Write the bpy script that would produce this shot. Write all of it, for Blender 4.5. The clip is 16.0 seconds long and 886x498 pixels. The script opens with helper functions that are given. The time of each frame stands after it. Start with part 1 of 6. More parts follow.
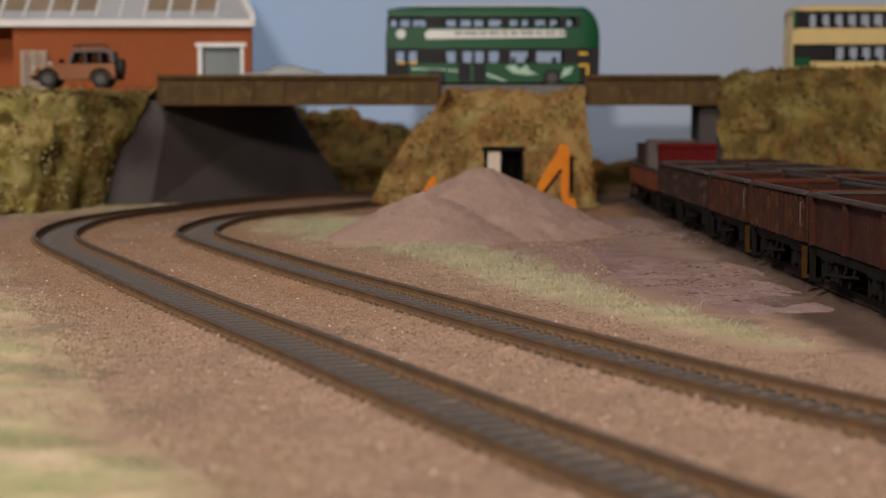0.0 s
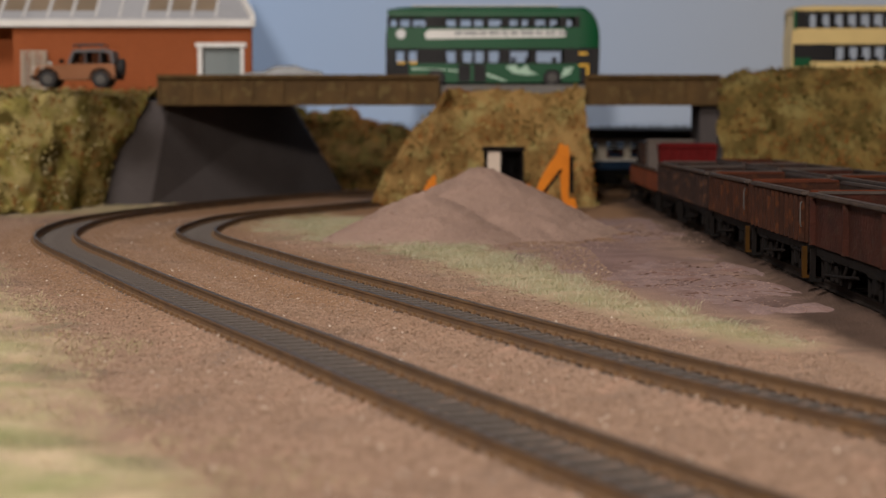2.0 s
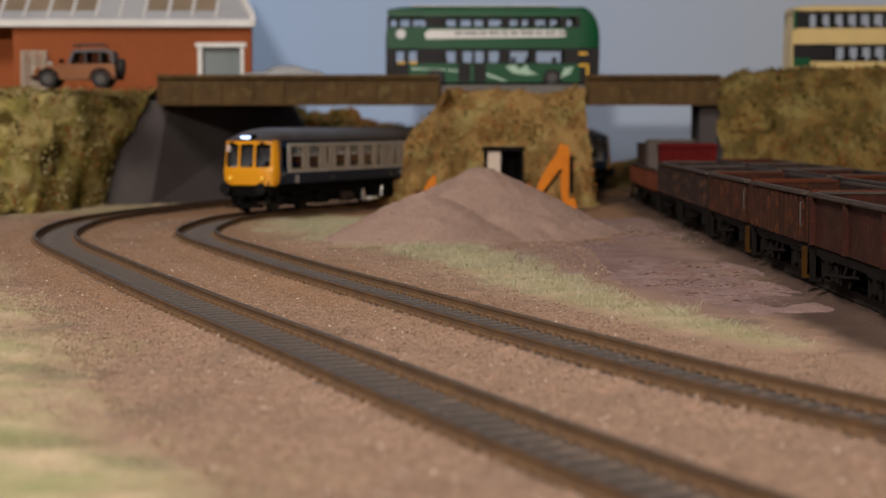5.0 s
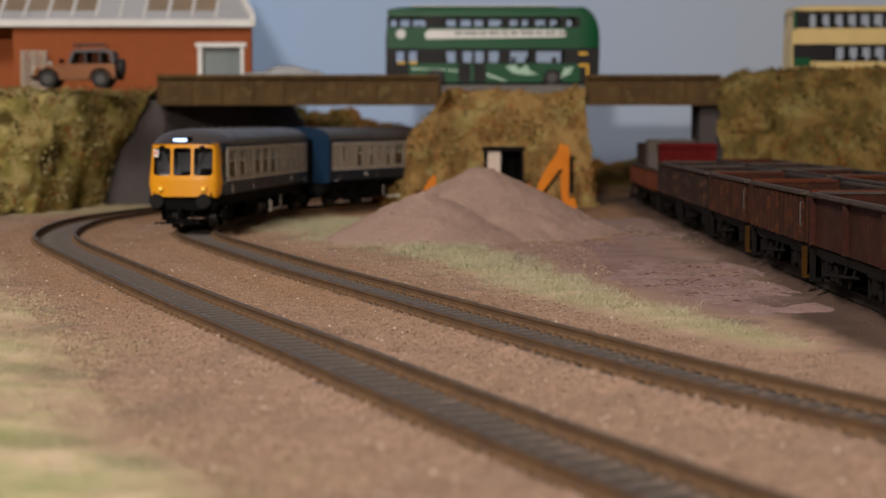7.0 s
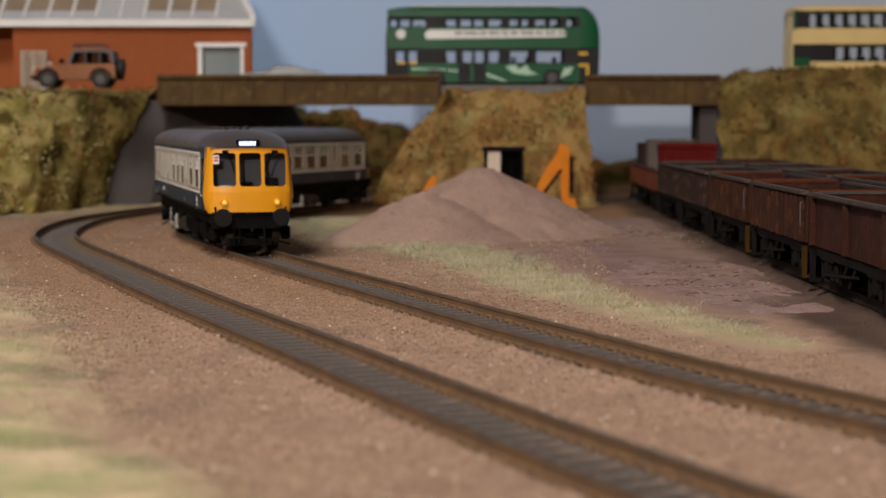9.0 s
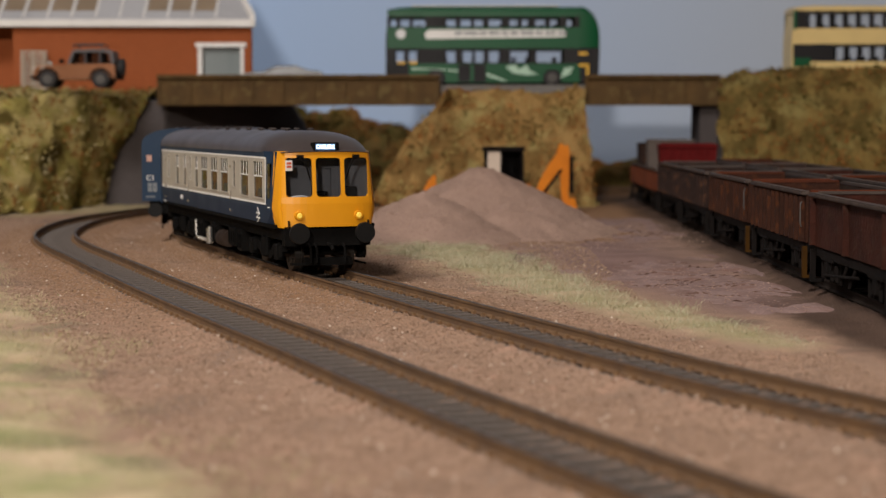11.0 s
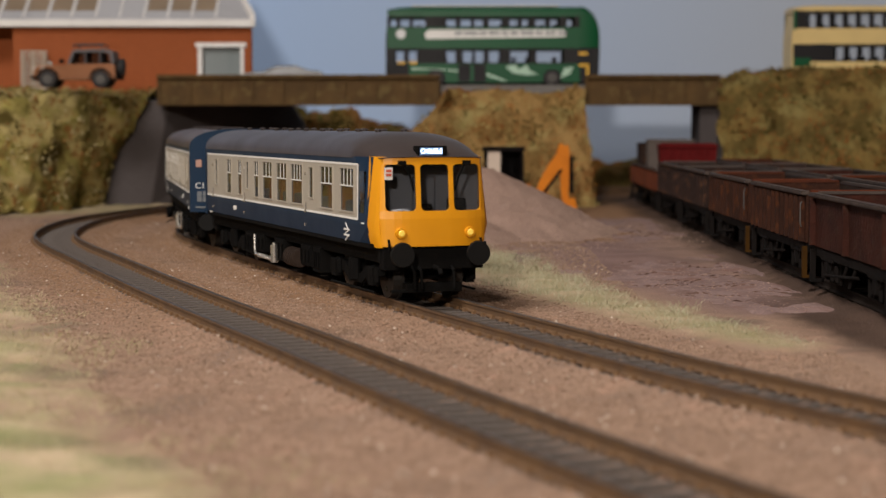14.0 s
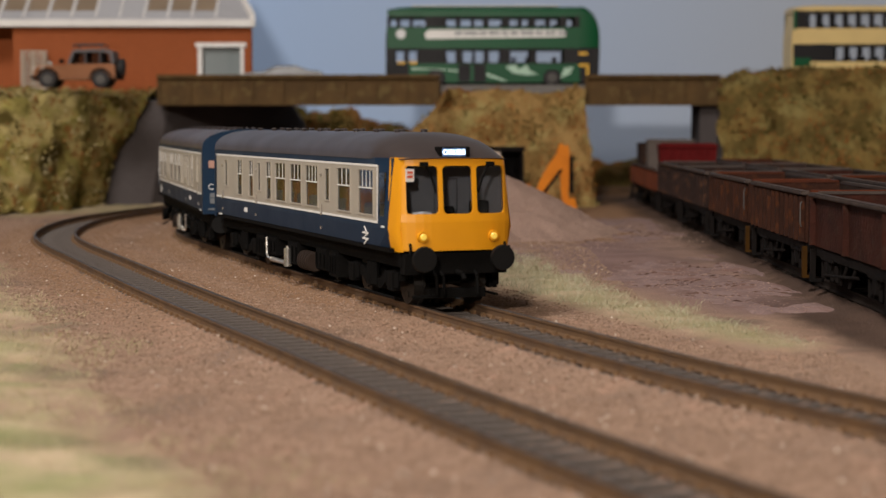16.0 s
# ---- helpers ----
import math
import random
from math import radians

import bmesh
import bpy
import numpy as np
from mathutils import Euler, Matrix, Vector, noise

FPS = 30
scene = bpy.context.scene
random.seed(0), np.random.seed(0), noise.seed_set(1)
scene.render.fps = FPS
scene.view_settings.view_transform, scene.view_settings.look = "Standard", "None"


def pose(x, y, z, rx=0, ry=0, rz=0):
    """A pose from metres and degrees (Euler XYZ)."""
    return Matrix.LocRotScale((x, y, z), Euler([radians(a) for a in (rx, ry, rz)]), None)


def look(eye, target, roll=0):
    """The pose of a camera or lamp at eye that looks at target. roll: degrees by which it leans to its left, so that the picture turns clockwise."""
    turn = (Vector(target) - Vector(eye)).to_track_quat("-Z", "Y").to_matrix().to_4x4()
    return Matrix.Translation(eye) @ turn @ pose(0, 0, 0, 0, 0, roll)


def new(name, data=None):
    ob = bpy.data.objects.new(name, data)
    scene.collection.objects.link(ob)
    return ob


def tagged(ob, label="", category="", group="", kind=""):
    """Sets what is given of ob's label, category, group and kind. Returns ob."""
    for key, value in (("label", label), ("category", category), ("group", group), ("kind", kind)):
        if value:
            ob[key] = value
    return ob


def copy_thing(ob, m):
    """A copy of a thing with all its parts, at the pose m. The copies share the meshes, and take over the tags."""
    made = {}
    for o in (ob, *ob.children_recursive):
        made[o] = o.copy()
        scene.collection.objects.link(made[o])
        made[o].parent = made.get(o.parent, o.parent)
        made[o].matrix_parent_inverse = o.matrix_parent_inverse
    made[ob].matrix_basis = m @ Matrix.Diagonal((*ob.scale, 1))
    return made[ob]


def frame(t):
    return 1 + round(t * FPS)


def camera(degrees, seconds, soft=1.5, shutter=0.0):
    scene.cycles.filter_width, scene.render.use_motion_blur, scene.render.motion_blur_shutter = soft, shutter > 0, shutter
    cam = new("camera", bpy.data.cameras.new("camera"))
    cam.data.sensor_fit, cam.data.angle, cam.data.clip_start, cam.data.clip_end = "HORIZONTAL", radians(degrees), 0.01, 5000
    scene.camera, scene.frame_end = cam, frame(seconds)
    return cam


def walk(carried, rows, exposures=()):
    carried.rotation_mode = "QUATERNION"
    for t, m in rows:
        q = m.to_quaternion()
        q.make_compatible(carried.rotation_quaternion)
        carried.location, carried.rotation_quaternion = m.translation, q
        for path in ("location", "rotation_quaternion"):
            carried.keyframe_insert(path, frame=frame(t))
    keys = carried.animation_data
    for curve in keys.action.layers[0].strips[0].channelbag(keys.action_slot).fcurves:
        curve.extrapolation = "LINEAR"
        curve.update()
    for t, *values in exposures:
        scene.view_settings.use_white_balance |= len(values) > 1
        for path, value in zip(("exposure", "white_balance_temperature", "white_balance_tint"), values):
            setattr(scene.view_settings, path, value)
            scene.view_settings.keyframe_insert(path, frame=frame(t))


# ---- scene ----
# All plan numbers below are millimetres of a 1:76 model railway; MM turns them into metres.
MM = 0.001
EYE_H = 48.7

cam = camera(28.39, 16.0, soft=1.3)
cam.data.dof.use_dof = True
cam.data.dof.focus_distance = 0.54
cam.data.dof.aperture_fstop = 25.0
HOLD = look((0, 0, EYE_H * MM), (0, 1, EYE_H * MM - 0.0716))
walk(cam, [(0, HOLD), (16, HOLD)], exposures=[(0, 0.0), (16, 0.0)])

# ---- light: a warm lamp low behind the layout edge and a broad ceiling panel of the room ----
world = bpy.data.worlds.new("world")
scene.world = world
world.use_nodes = True
world.node_tree.nodes["Background"].inputs[0].default_value = (0.7, 0.75, 0.85, 1)
world.node_tree.nodes["Background"].inputs[1].default_value = 0.08


def area_lamp(name, eye, target, size, watts, colour):
    data = bpy.data.lights.new(name, "AREA")
    data.shape, data.size, data.energy, data.color = "DISK", size, watts, colour
    ob = new(name, data)
    ob.matrix_world = look(eye, target)
    return ob


area_lamp("key_light", (-0.30, -1.5, 0.72), (0.0, 0.9, 0.03), 0.16, 25.0, (1.0, 0.89, 0.79))
area_lamp("ceiling_light", (-0.46, 0.0, 0.98), (-0.06, 0.42, 0), 0.4, 12.6, (1.0, 0.945, 0.915))


# ---- materials ----
def mat(name, col, col2=None, rough=0.7, metal=0.0, fine=900.0, coarse=60.0, bump=0.2, mixing=0.5, col3=None, col4=None,
        attr=None, island=0.0, grain=None, emit=0.0, alpha=1.0, spec=0.5):
    """Two-scale procedural surface: fine grain and coarse blotches between col and col2 (and col3)."""
    m = bpy.data.materials.new(name)
    m.use_nodes = True
    nt = m.node_tree
    bsdf = nt.nodes["Principled BSDF"]
    bsdf.inputs["Roughness"].default_value = rough
    bsdf.inputs["Metallic"].default_value = metal
    bsdf.inputs["Specular IOR Level"].default_value = spec
    col2 = col2 or tuple(c * 0.8 for c in col)
    tc = nt.nodes.new("ShaderNodeTexCoord")

    def noise_node(scale, detail=4.0):
        n = nt.nodes.new("ShaderNodeTexNoise")
        n.inputs["Scale"].default_value, n.inputs["Detail"].default_value = scale, detail
        nt.links.new(tc.outputs["Object"], n.inputs["Vector"])
        return n.outputs["Fac"]

    def ramp(fac, lo, hi):
        r = nt.nodes.new("ShaderNodeMapRange")
        r.inputs["From Min"].default_value, r.inputs["From Max"].default_value = lo, hi
        nt.links.new(fac, r.inputs["Value"])
        return r.outputs["Result"]

    def blend(fac, a, b):
        x = nt.nodes.new("ShaderNodeMix")
        x.data_type = "RGBA"
        if isinstance(fac, float):
            x.inputs["Factor"].default_value = fac
        else:
            nt.links.new(fac, x.inputs["Factor"])
        for sock, v in ((x.inputs["A"], a), (x.inputs["B"], b)):
            if isinstance(v, tuple):
                sock.default_value = (*v, 1)
            else:
                nt.links.new(v, sock)
        return x.outputs["Result"]

    f, c = noise_node(fine), noise_node(coarse)
    base = blend(ramp(c, 0.5 - 0.5 * mixing + 0.1, 0.5 + 0.5 * mixing - 0.1), col, col2)
    grain_share = grain if grain is not None else (0.35 if bump > 0.1 else 0.06)
    grained = blend(ramp(f, 0.32, 0.68), tuple(v * 0.72 for v in col), tuple(min(1, v * 1.25) for v in col))
    out = blend(grain_share, base, grained)
    if col3:
        out = blend(ramp(noise_node(coarse * 2.7), 0.55, 0.72), out, col3)
    if col4:
        out = blend(ramp(noise_node(coarse * 0.8, 6.0), 0.54, 0.64), out, col4)
    if island:
        g = nt.nodes.new("ShaderNodeNewGeometry")
        out = blend(g.outputs["Random Per Island"], blend(island, out, col), blend(island, out, col2))
    for key, ca, cb in attr or ():
        a = nt.nodes.new("ShaderNodeAttribute")
        a.attribute_name = key
        zone = blend(ramp(noise_node(coarse * 1.6), 0.35, 0.65), ca, cb)
        zone = blend(0.3, zone, blend(ramp(f, 0.32, 0.68), tuple(v * 0.6 for v in ca), tuple(min(1, v * 1.3) for v in cb)))
        out = blend(a.outputs["Fac"], out, zone)
    nt.links.new(out, bsdf.inputs["Base Color"])
    if bump:
        bn = nt.nodes.new("ShaderNodeBump")
        bn.inputs["Strength"].default_value, bn.inputs["Distance"].default_value = bump, 0.0006
        nt.links.new(f, bn.inputs["Height"])
        nt.links.new(bn.outputs["Normal"], bsdf.inputs["Normal"])
    rr = nt.nodes.new("ShaderNodeMapRange")
    rr.inputs["To Min"].default_value, rr.inputs["To Max"].default_value = max(0.03, rough - 0.1), min(1, rough + 0.12)
    nt.links.new(c, rr.inputs["Value"])
    nt.links.new(rr.outputs["Result"], bsdf.inputs["Roughness"])
    if emit:
        bsdf.inputs["Emission Color"].default_value = (*col, 1)
        bsdf.inputs["Emission Strength"].default_value = emit
    if alpha < 1:
        bsdf.inputs["Alpha"].default_value = alpha
    return m


def glass(name, tint, rough=0.05, ior=1.3):
    m = bpy.data.materials.new(name)
    m.use_nodes = True
    nt = m.node_tree
    out = nt.nodes["Material Output"]
    nt.nodes.remove(nt.nodes["Principled BSDF"])
    tr, gl, mx = (nt.nodes.new(k) for k in ("ShaderNodeBsdfTransparent", "ShaderNodeBsdfGlossy", "ShaderNodeMixShader"))
    fr = nt.nodes.new("ShaderNodeMapRange")
    lw = nt.nodes.new("ShaderNodeLayerWeight")
    fr.inputs["From Min"].default_value, fr.inputs["From Max"].default_value = 0.25, 1.0
    fr.inputs["To Min"].default_value, fr.inputs["To Max"].default_value = ((ior - 1) / (ior + 1)) ** 2, 0.3
    nt.links.new(lw.outputs["Facing"], fr.inputs["Value"])
    tr.inputs[0].default_value = (*tint, 1)
    gl.inputs["Roughness"].default_value = rough
    nt.links.new(fr.outputs[0], mx.inputs[0])
    nt.links.new(tr.outputs[0], mx.inputs[1])
    nt.links.new(gl.outputs[0], mx.inputs[2])
    nt.links.new(mx.outputs[0], out.inputs[0])
    return m


M_GROUND = mat("ballast", (0.345, 0.226, 0.16), (0.26, 0.168, 0.117), 0.95, fine=1300, coarse=38, bump=1.0, grain=0.6, col3=(0.42, 0.255, 0.18), col4=(0.215, 0.147, 0.11),
               attr=(("yard", (0.26, 0.168, 0.148), (0.19, 0.118, 0.102)), ("earth", (0.225, 0.12, 0.058), (0.29, 0.165, 0.088)),
                     ("grass", (0.66, 0.50, 0.34), (0.28, 0.305, 0.125)),
                     ("soil_shade", (0.05, 0.03, 0.022), (0.085, 0.052, 0.038))), spec=0.15)
M_RBANK = mat("brown_bank", (0.17, 0.115, 0.036), (0.06, 0.045, 0.013), 0.95, fine=420, coarse=60, bump=1.0, mixing=0.3, col3=(0.12, 0.055, 0.016), col4=(0.20, 0.155, 0.055), spec=0.1)
M_RAIL = mat("rusty_rail", (0.14, 0.075, 0.032), (0.08, 0.045, 0.025), 0.75, fine=1500, coarse=120, bump=0.3)
M_RAILTOP = mat("worn_railhead", (0.10, 0.075, 0.06), (0.06, 0.045, 0.035), 0.45, 0.6, fine=1500, coarse=160, bump=0.1)
M_SLEEPER = mat("weathered_sleeper", (0.14, 0.116, 0.10), (0.08, 0.065, 0.056), 0.85, fine=1200, coarse=200, bump=0.5)
# Siding rails and sleepers: the shade beneath the wagons is in this colour.
M_SIDINGSHADE = mat("siding_shade_brown", (0.03, 0.022, 0.018), (0.02, 0.015, 0.012), 0.9, fine=900, coarse=200, bump=0.4, spec=0.1)
M_CHAIR = mat("rusty_chair", (0.17, 0.09, 0.035), (0.11, 0.06, 0.03), 0.85, fine=1200, coarse=200, bump=0.3)
M_GRAVEL = mat("heap_gravel", (0.35, 0.235, 0.185), (0.25, 0.168, 0.135), 0.95, fine=1200, coarse=60, bump=1.0, grain=0.55, spec=0.15)
M_HEAPGRAIN = mat("heap_grain", (0.44, 0.315, 0.25), (0.20, 0.128, 0.10), 0.95, fine=900, coarse=120, bump=0.5, island=0.75, spec=0.15)
M_YARD = mat("flaking_yard_skin", (0.25, 0.165, 0.148), (0.175, 0.11, 0.096), 0.9, fine=800, coarse=70, bump=0.8, grain=0.45, mixing=0.35, col3=(0.27, 0.185, 0.165), col4=(0.20, 0.112, 0.09), spec=0.25)
M_STONE = mat("loose_stone", (0.37, 0.25, 0.178), (0.155, 0.097, 0.064), 0.9, fine=700, coarse=300, bump=0.4, mixing=0.25, island=0.6, spec=0.15)
M_PALESTONE = mat("pale_stone", (0.62, 0.52, 0.43), (0.45, 0.33, 0.25), 0.85, fine=700, coarse=300, bump=0.4, spec=0.2)
M_BANK = mat("scrubby_bank", (0.30, 0.185, 0.068), (0.15, 0.085, 0.027), 0.95, fine=420, coarse=60, bump=1.0, mixing=0.3, col3=(0.24, 0.10, 0.028), col4=(0.30, 0.235, 0.09), spec=0.1)
M_GREENBANK = mat("mossy_bank", (0.27, 0.225, 0.065), (0.46, 0.36, 0.155), 0.95, fine=420, coarse=55, bump=1.0, mixing=0.3, col3=(0.26, 0.115, 0.03), col4=(0.085, 0.062, 0.016), spec=0.1)
M_DARKBANK = mat("dark_scrub", (0.20, 0.12, 0.045), (0.12, 0.105, 0.03), 0.95, fine=500, coarse=45, bump=1.0, mixing=0.3, col3=(0.09, 0.095, 0.028), col4=(0.34, 0.16, 0.045), spec=0.1)
M_CONCRETE = mat("dark_concrete", (0.078, 0.066, 0.064), (0.055, 0.045, 0.042), 0.9, fine=700, coarse=25, bump=0.3, spec=0.2)
M_GIRDER = mat("rusted_girder", (0.105, 0.06, 0.022), (0.055, 0.034, 0.016), 0.85, spec=0.2, fine=700, coarse=60, bump=0.4, col3=(0.13, 0.09, 0.035))
M_ROAD = mat("grey_road", (0.16, 0.15, 0.14), (0.12, 0.115, 0.11), 0.9, fine=900, coarse=40, bump=0.3)
M_SKY = mat("painted_sky", (0.44, 0.56, 0.80), (0.52, 0.60, 0.76), 0.9, fine=300, coarse=3, bump=0.0, spec=0.1)
M_SKY_NODES = M_SKY.node_tree
SKY_X = M_SKY_NODES.nodes.new("ShaderNodeSeparateXYZ")
SKY_RANGE = M_SKY_NODES.nodes.new("ShaderNodeMapRange")
SKY_MIX = M_SKY_NODES.nodes.new("ShaderNodeMix")
SKY_MIX.data_type = "RGBA"
SKY_RANGE.inputs["From Min"].default_value, SKY_RANGE.inputs["From Max"].default_value = -0.2, 0.3
SKY_MIX.inputs["A"].default_value, SKY_MIX.inputs["B"].default_value = (0.40, 0.56, 0.84, 1), (0.43, 0.48, 0.56, 1)
M_SKY_NODES.links.new(M_SKY_NODES.nodes["Texture Coordinate"].outputs["Object"], SKY_X.inputs[0])
M_SKY_NODES.links.new(SKY_X.outputs["X"], SKY_RANGE.inputs["Value"])
M_SKY_NODES.links.new(SKY_RANGE.outputs["Result"], SKY_MIX.inputs["Factor"])
M_SKY_NODES.links.new(SKY_MIX.outputs["Result"], M_SKY_NODES.nodes["Principled BSDF"].inputs["Base Color"])
M_ROOM = mat("room_wall", (0.40, 0.39, 0.38), (0.36, 0.35, 0.34), 0.9, fine=200, coarse=3, bump=0.1)
M_WOOD = mat("plywood", (0.42, 0.29, 0.17), (0.34, 0.22, 0.12), 0.7, fine=120, coarse=8, bump=0.2)


# ---- mesh helpers ----
def put(bm, verts, faces):
    vs = [bm.verts.new(v) for v in verts]
    for f in faces:
        try:
            bm.faces.new([vs[i] for i in f])
        except ValueError:
            pass
    return vs


def box(bm, x0, x1, y0, y1, z0, z1):
    v = [(x, y, z) for x in (x0, x1) for y in (y0, y1) for z in (z0, z1)]
    return put(bm, v, [(0, 1, 3, 2), (4, 6, 7, 5), (0, 4, 5, 1), (2, 3, 7, 6), (0, 2, 6, 4), (1, 5, 7, 3)])


def prism(bm, outline, a0, a1, axis="x"):
    """Extrude a closed 2D outline along an axis: x -> outline is (y, z); y -> (x, z); z -> (x, y)."""
    n = len(outline)
    at = {"x": lambda p, a: (a, p[0], p[1]), "y": lambda p, a: (p[0], a, p[1]), "z": lambda p, a: (p[0], p[1], a)}[axis]
    v = [at(p, a0) for p in outline] + [at(p, a1) for p in outline]
    f = [tuple(range(n)), tuple(range(2 * n - 1, n - 1, -1))]
    f += [(i, i + n, (i + 1) % n + n, (i + 1) % n) for i in range(n)]
    return put(bm, v, f)


def rod(bm, p, q, r, n=10, r2=None):
    p, q = Vector(p), Vector(q)
    r2 = r if r2 is None else r2
    d = (q - p).normalized()
    a = d.orthogonal().normalized()
    b = d.cross(a)
    ring = [(math.cos(2 * math.pi * i / n), math.sin(2 * math.pi * i / n)) for i in range(n)]
    v = [p + (a * c + b * s) * r for c, s in ring] + [q + (a * c + b * s) * r2 for c, s in ring]
    f = [tuple(range(n)), tuple(range(2 * n - 1, n - 1, -1))] + [(i, (i + 1) % n, (i + 1) % n + n, i + n) for i in range(n)]
    return put(bm, v, f)


def pipe(bm, points, r, n=8):
    for p, q in zip(points[:-1], points[1:]):
        rod(bm, p, q, r, n)


def loft(bm, sections, caps=True, closed=True):
    n = len(sections[0])
    v = [p for s in sections for p in s]
    f = []
    for k in range(len(sections) - 1):
        for i in range(n if closed else n - 1):
            j = (i + 1) % n
            f.append((k * n + i, k * n + j, (k + 1) * n + j, (k + 1) * n + i))
    if caps:
        f += [tuple(range(n)), tuple(range(len(v) - 1, len(v) - n - 1, -1))]
    return put(bm, v, f)


def finish(bm, name, material, bevel=0.0, smooth=False, normals=True):
    """The bmesh, in millimetres, as mesh data in metres."""
    if normals:
        bmesh.ops.recalc_face_normals(bm, faces=bm.faces)
    if bevel:
        bmesh.ops.bevel(bm, geom=[e for e in bm.edges if e.calc_face_angle(0) > 0.6], offset=bevel, segments=2, affect="EDGES", clamp_overlap=True)
    bmesh.ops.scale(bm, vec=(MM, MM, MM), verts=bm.verts)
    me = bpy.data.meshes.new(name)
    bm.to_mesh(me)
    bm.free()
    me.materials.append(material)
    if smooth:
        me.shade_smooth()
        me.set_sharp_from_angle(angle=radians(38))
    return me


def thing(name, label, category, group="", kind="", at=(0, 0, 0), turn=0.0):
    ob = new(name)
    ob.empty_display_size = 0.01
    ob.matrix_basis = pose(at[0] * MM, at[1] * MM, at[2] * MM, 0, 0, turn)
    return tagged(ob, label, category, group, kind)


def solid(name, bm, material, label="", category="", kind="", group="", bevel=0.0, smooth=False, at=None):
    ob = new(name, finish(bm, name, material, bevel, smooth))
    if at:
        ob.matrix_basis = pose(*(v * MM for v in at))
    return tagged(ob, label, category, group, kind)


def part(name, bm, material, parent, label="", bevel=0.0, smooth=False, at=None, turn=0.0):
    ob = new(name, finish(bm, name, material, bevel, smooth))
    ob.parent = parent
    if at:
        ob.matrix_basis = pose(at[0] * MM, at[1] * MM, at[2] * MM, 0, 0, turn)
    return tagged(ob, label)


def share(name, mesh, parent, m):
    """Another piece on shared mesh data."""
    ob = new(name, mesh)
    ob.parent = parent
    ob.matrix_basis = m
    return ob


def fbm(x, y, z=0.0, octaves=4):
    return noise.fractal(Vector((x, y, z)), 1.0, 2.1, octaves)


# ---- the lie of the tracks ----
def spline(knots, step=3.0):
    """A Catmull-Rom curve through the knots, resampled evenly. Returns points and tangents."""
    k = [Vector(p) for p in knots]
    k = [2 * k[0] - k[1]] + k + [2 * k[-1] - k[-2]]
    raw = []
    for i in range(1, len(k) - 2):
        for j in range(40):
            t = j / 40
            raw.append(0.5 * (2 * k[i] + (k[i + 1] - k[i - 1]) * t + (2 * k[i - 1] - 5 * k[i] + 4 * k[i + 1] - k[i + 2]) * t * t
                              + (3 * k[i] - k[i - 1] - 3 * k[i + 1] + k[i + 2]) * t ** 3))
    raw.append(k[-2])
    xy = np.array([tuple(p) for p in raw])
    s = np.concatenate([[0], np.cumsum(np.hypot(*np.diff(xy, axis=0).T))])
    u = np.arange(0, s[-1], step)
    pts = np.stack([np.interp(u, s, xy[:, 0]), np.interp(u, s, xy[:, 1])], 1)
    for _ in range(12):
        pts[1:-1] = 0.25 * pts[:-2] + 0.5 * pts[1:-1] + 0.25 * pts[2:]
    tan = np.gradient(pts, axis=0)
    tan /= np.hypot(*tan.T)[:, None]
    return pts, tan


KNOTS_OUTER = ((1000, 1363), (420, 1363), (170, 1361), (59, 1345), (-19, 1309), (-75, 1250), (-120, 1160), (-148, 1075), (-170, 995),
               (-182, 925), (-183, 860), (-174, 784), (-156, 719), (-127, 640), (-95.5, 555), (-64, 473), (-31.5, 392), (-8.2, 332), (12, 282), (35, 228), (64, 165))
KNOTS_INNER = ((1000, 1302), (420, 1302), (170, 1300), (90, 1284), (38, 1243), (0, 1190), (-27, 1138), (-47, 1090), (-66, 1047), (-86, 1005), (-103, 963),
               (-113.5, 918), (-116, 870), (-115, 814), (-104, 762), (-78, 686), (-47, 598), (-12.5, 507), (18, 427), (54.5, 337), (98, 250), (142, 165))
OUTER, INNER = spline(KNOTS_OUTER), spline(KNOTS_INNER)
SIDING = spline(((127, 260), (128, 420), (129.5, 600), (132, 800), (136, 1000), (140, 1150), (144, 1260)))
SIDING_FAR = spline(((171, 300), (172, 500), (174, 800), (178, 1040)))
STEP = 3.0


# ---- the room and the baseboard ----
def room():
    bm = bmesh.new()
    box(bm, -1900, 1900, -1800, 2000, -1140, -1100)
    solid("floor", bm, M_WOOD, "plain boarded floor of the layout room", "floor", "structure")
    for name, (x0, x1, y0, y1) in (("wall_north", (-1900, 1900, 2000, 2080)), ("wall_south", (-1900, 1900, -1880, -1800)),
                                   ("wall_west", (-1980, -1900, -1800, 2000)), ("wall_east", (1900, 1980, -1800, 2000))):
        bm = bmesh.new()
        box(bm, x0, x1, y0, y1, -1100, 1450)
        solid(name, bm, M_ROOM, "plain off-white room wall", "wall", "structure")
    bm = bmesh.new()
    box(bm, -1900, 1900, -1800, 2000, 1450, 1490)
    solid("ceiling", bm, M_ROOM, "plain off-white ceiling", "ceiling", "structure")
    bm = bmesh.new()
    box(bm, -900, 1100, 60, 1470, -40, -16)
    for x in (-850, 1020):
        for y in (90, 1390):
            box(bm, x, x + 44, y, y + 44, -1100, -40)
    solid("baseboard", bm, M_WOOD, "plywood baseboard on timber legs under the layout", "baseboard", "structure")
    bm = bmesh.new()
    box(bm, -900, 1100, 1430, 1440, -16, 420)
    solid("backdrop", bm, M_SKY, "pale blue painted sky board behind the layout", "backdrop", "structure")


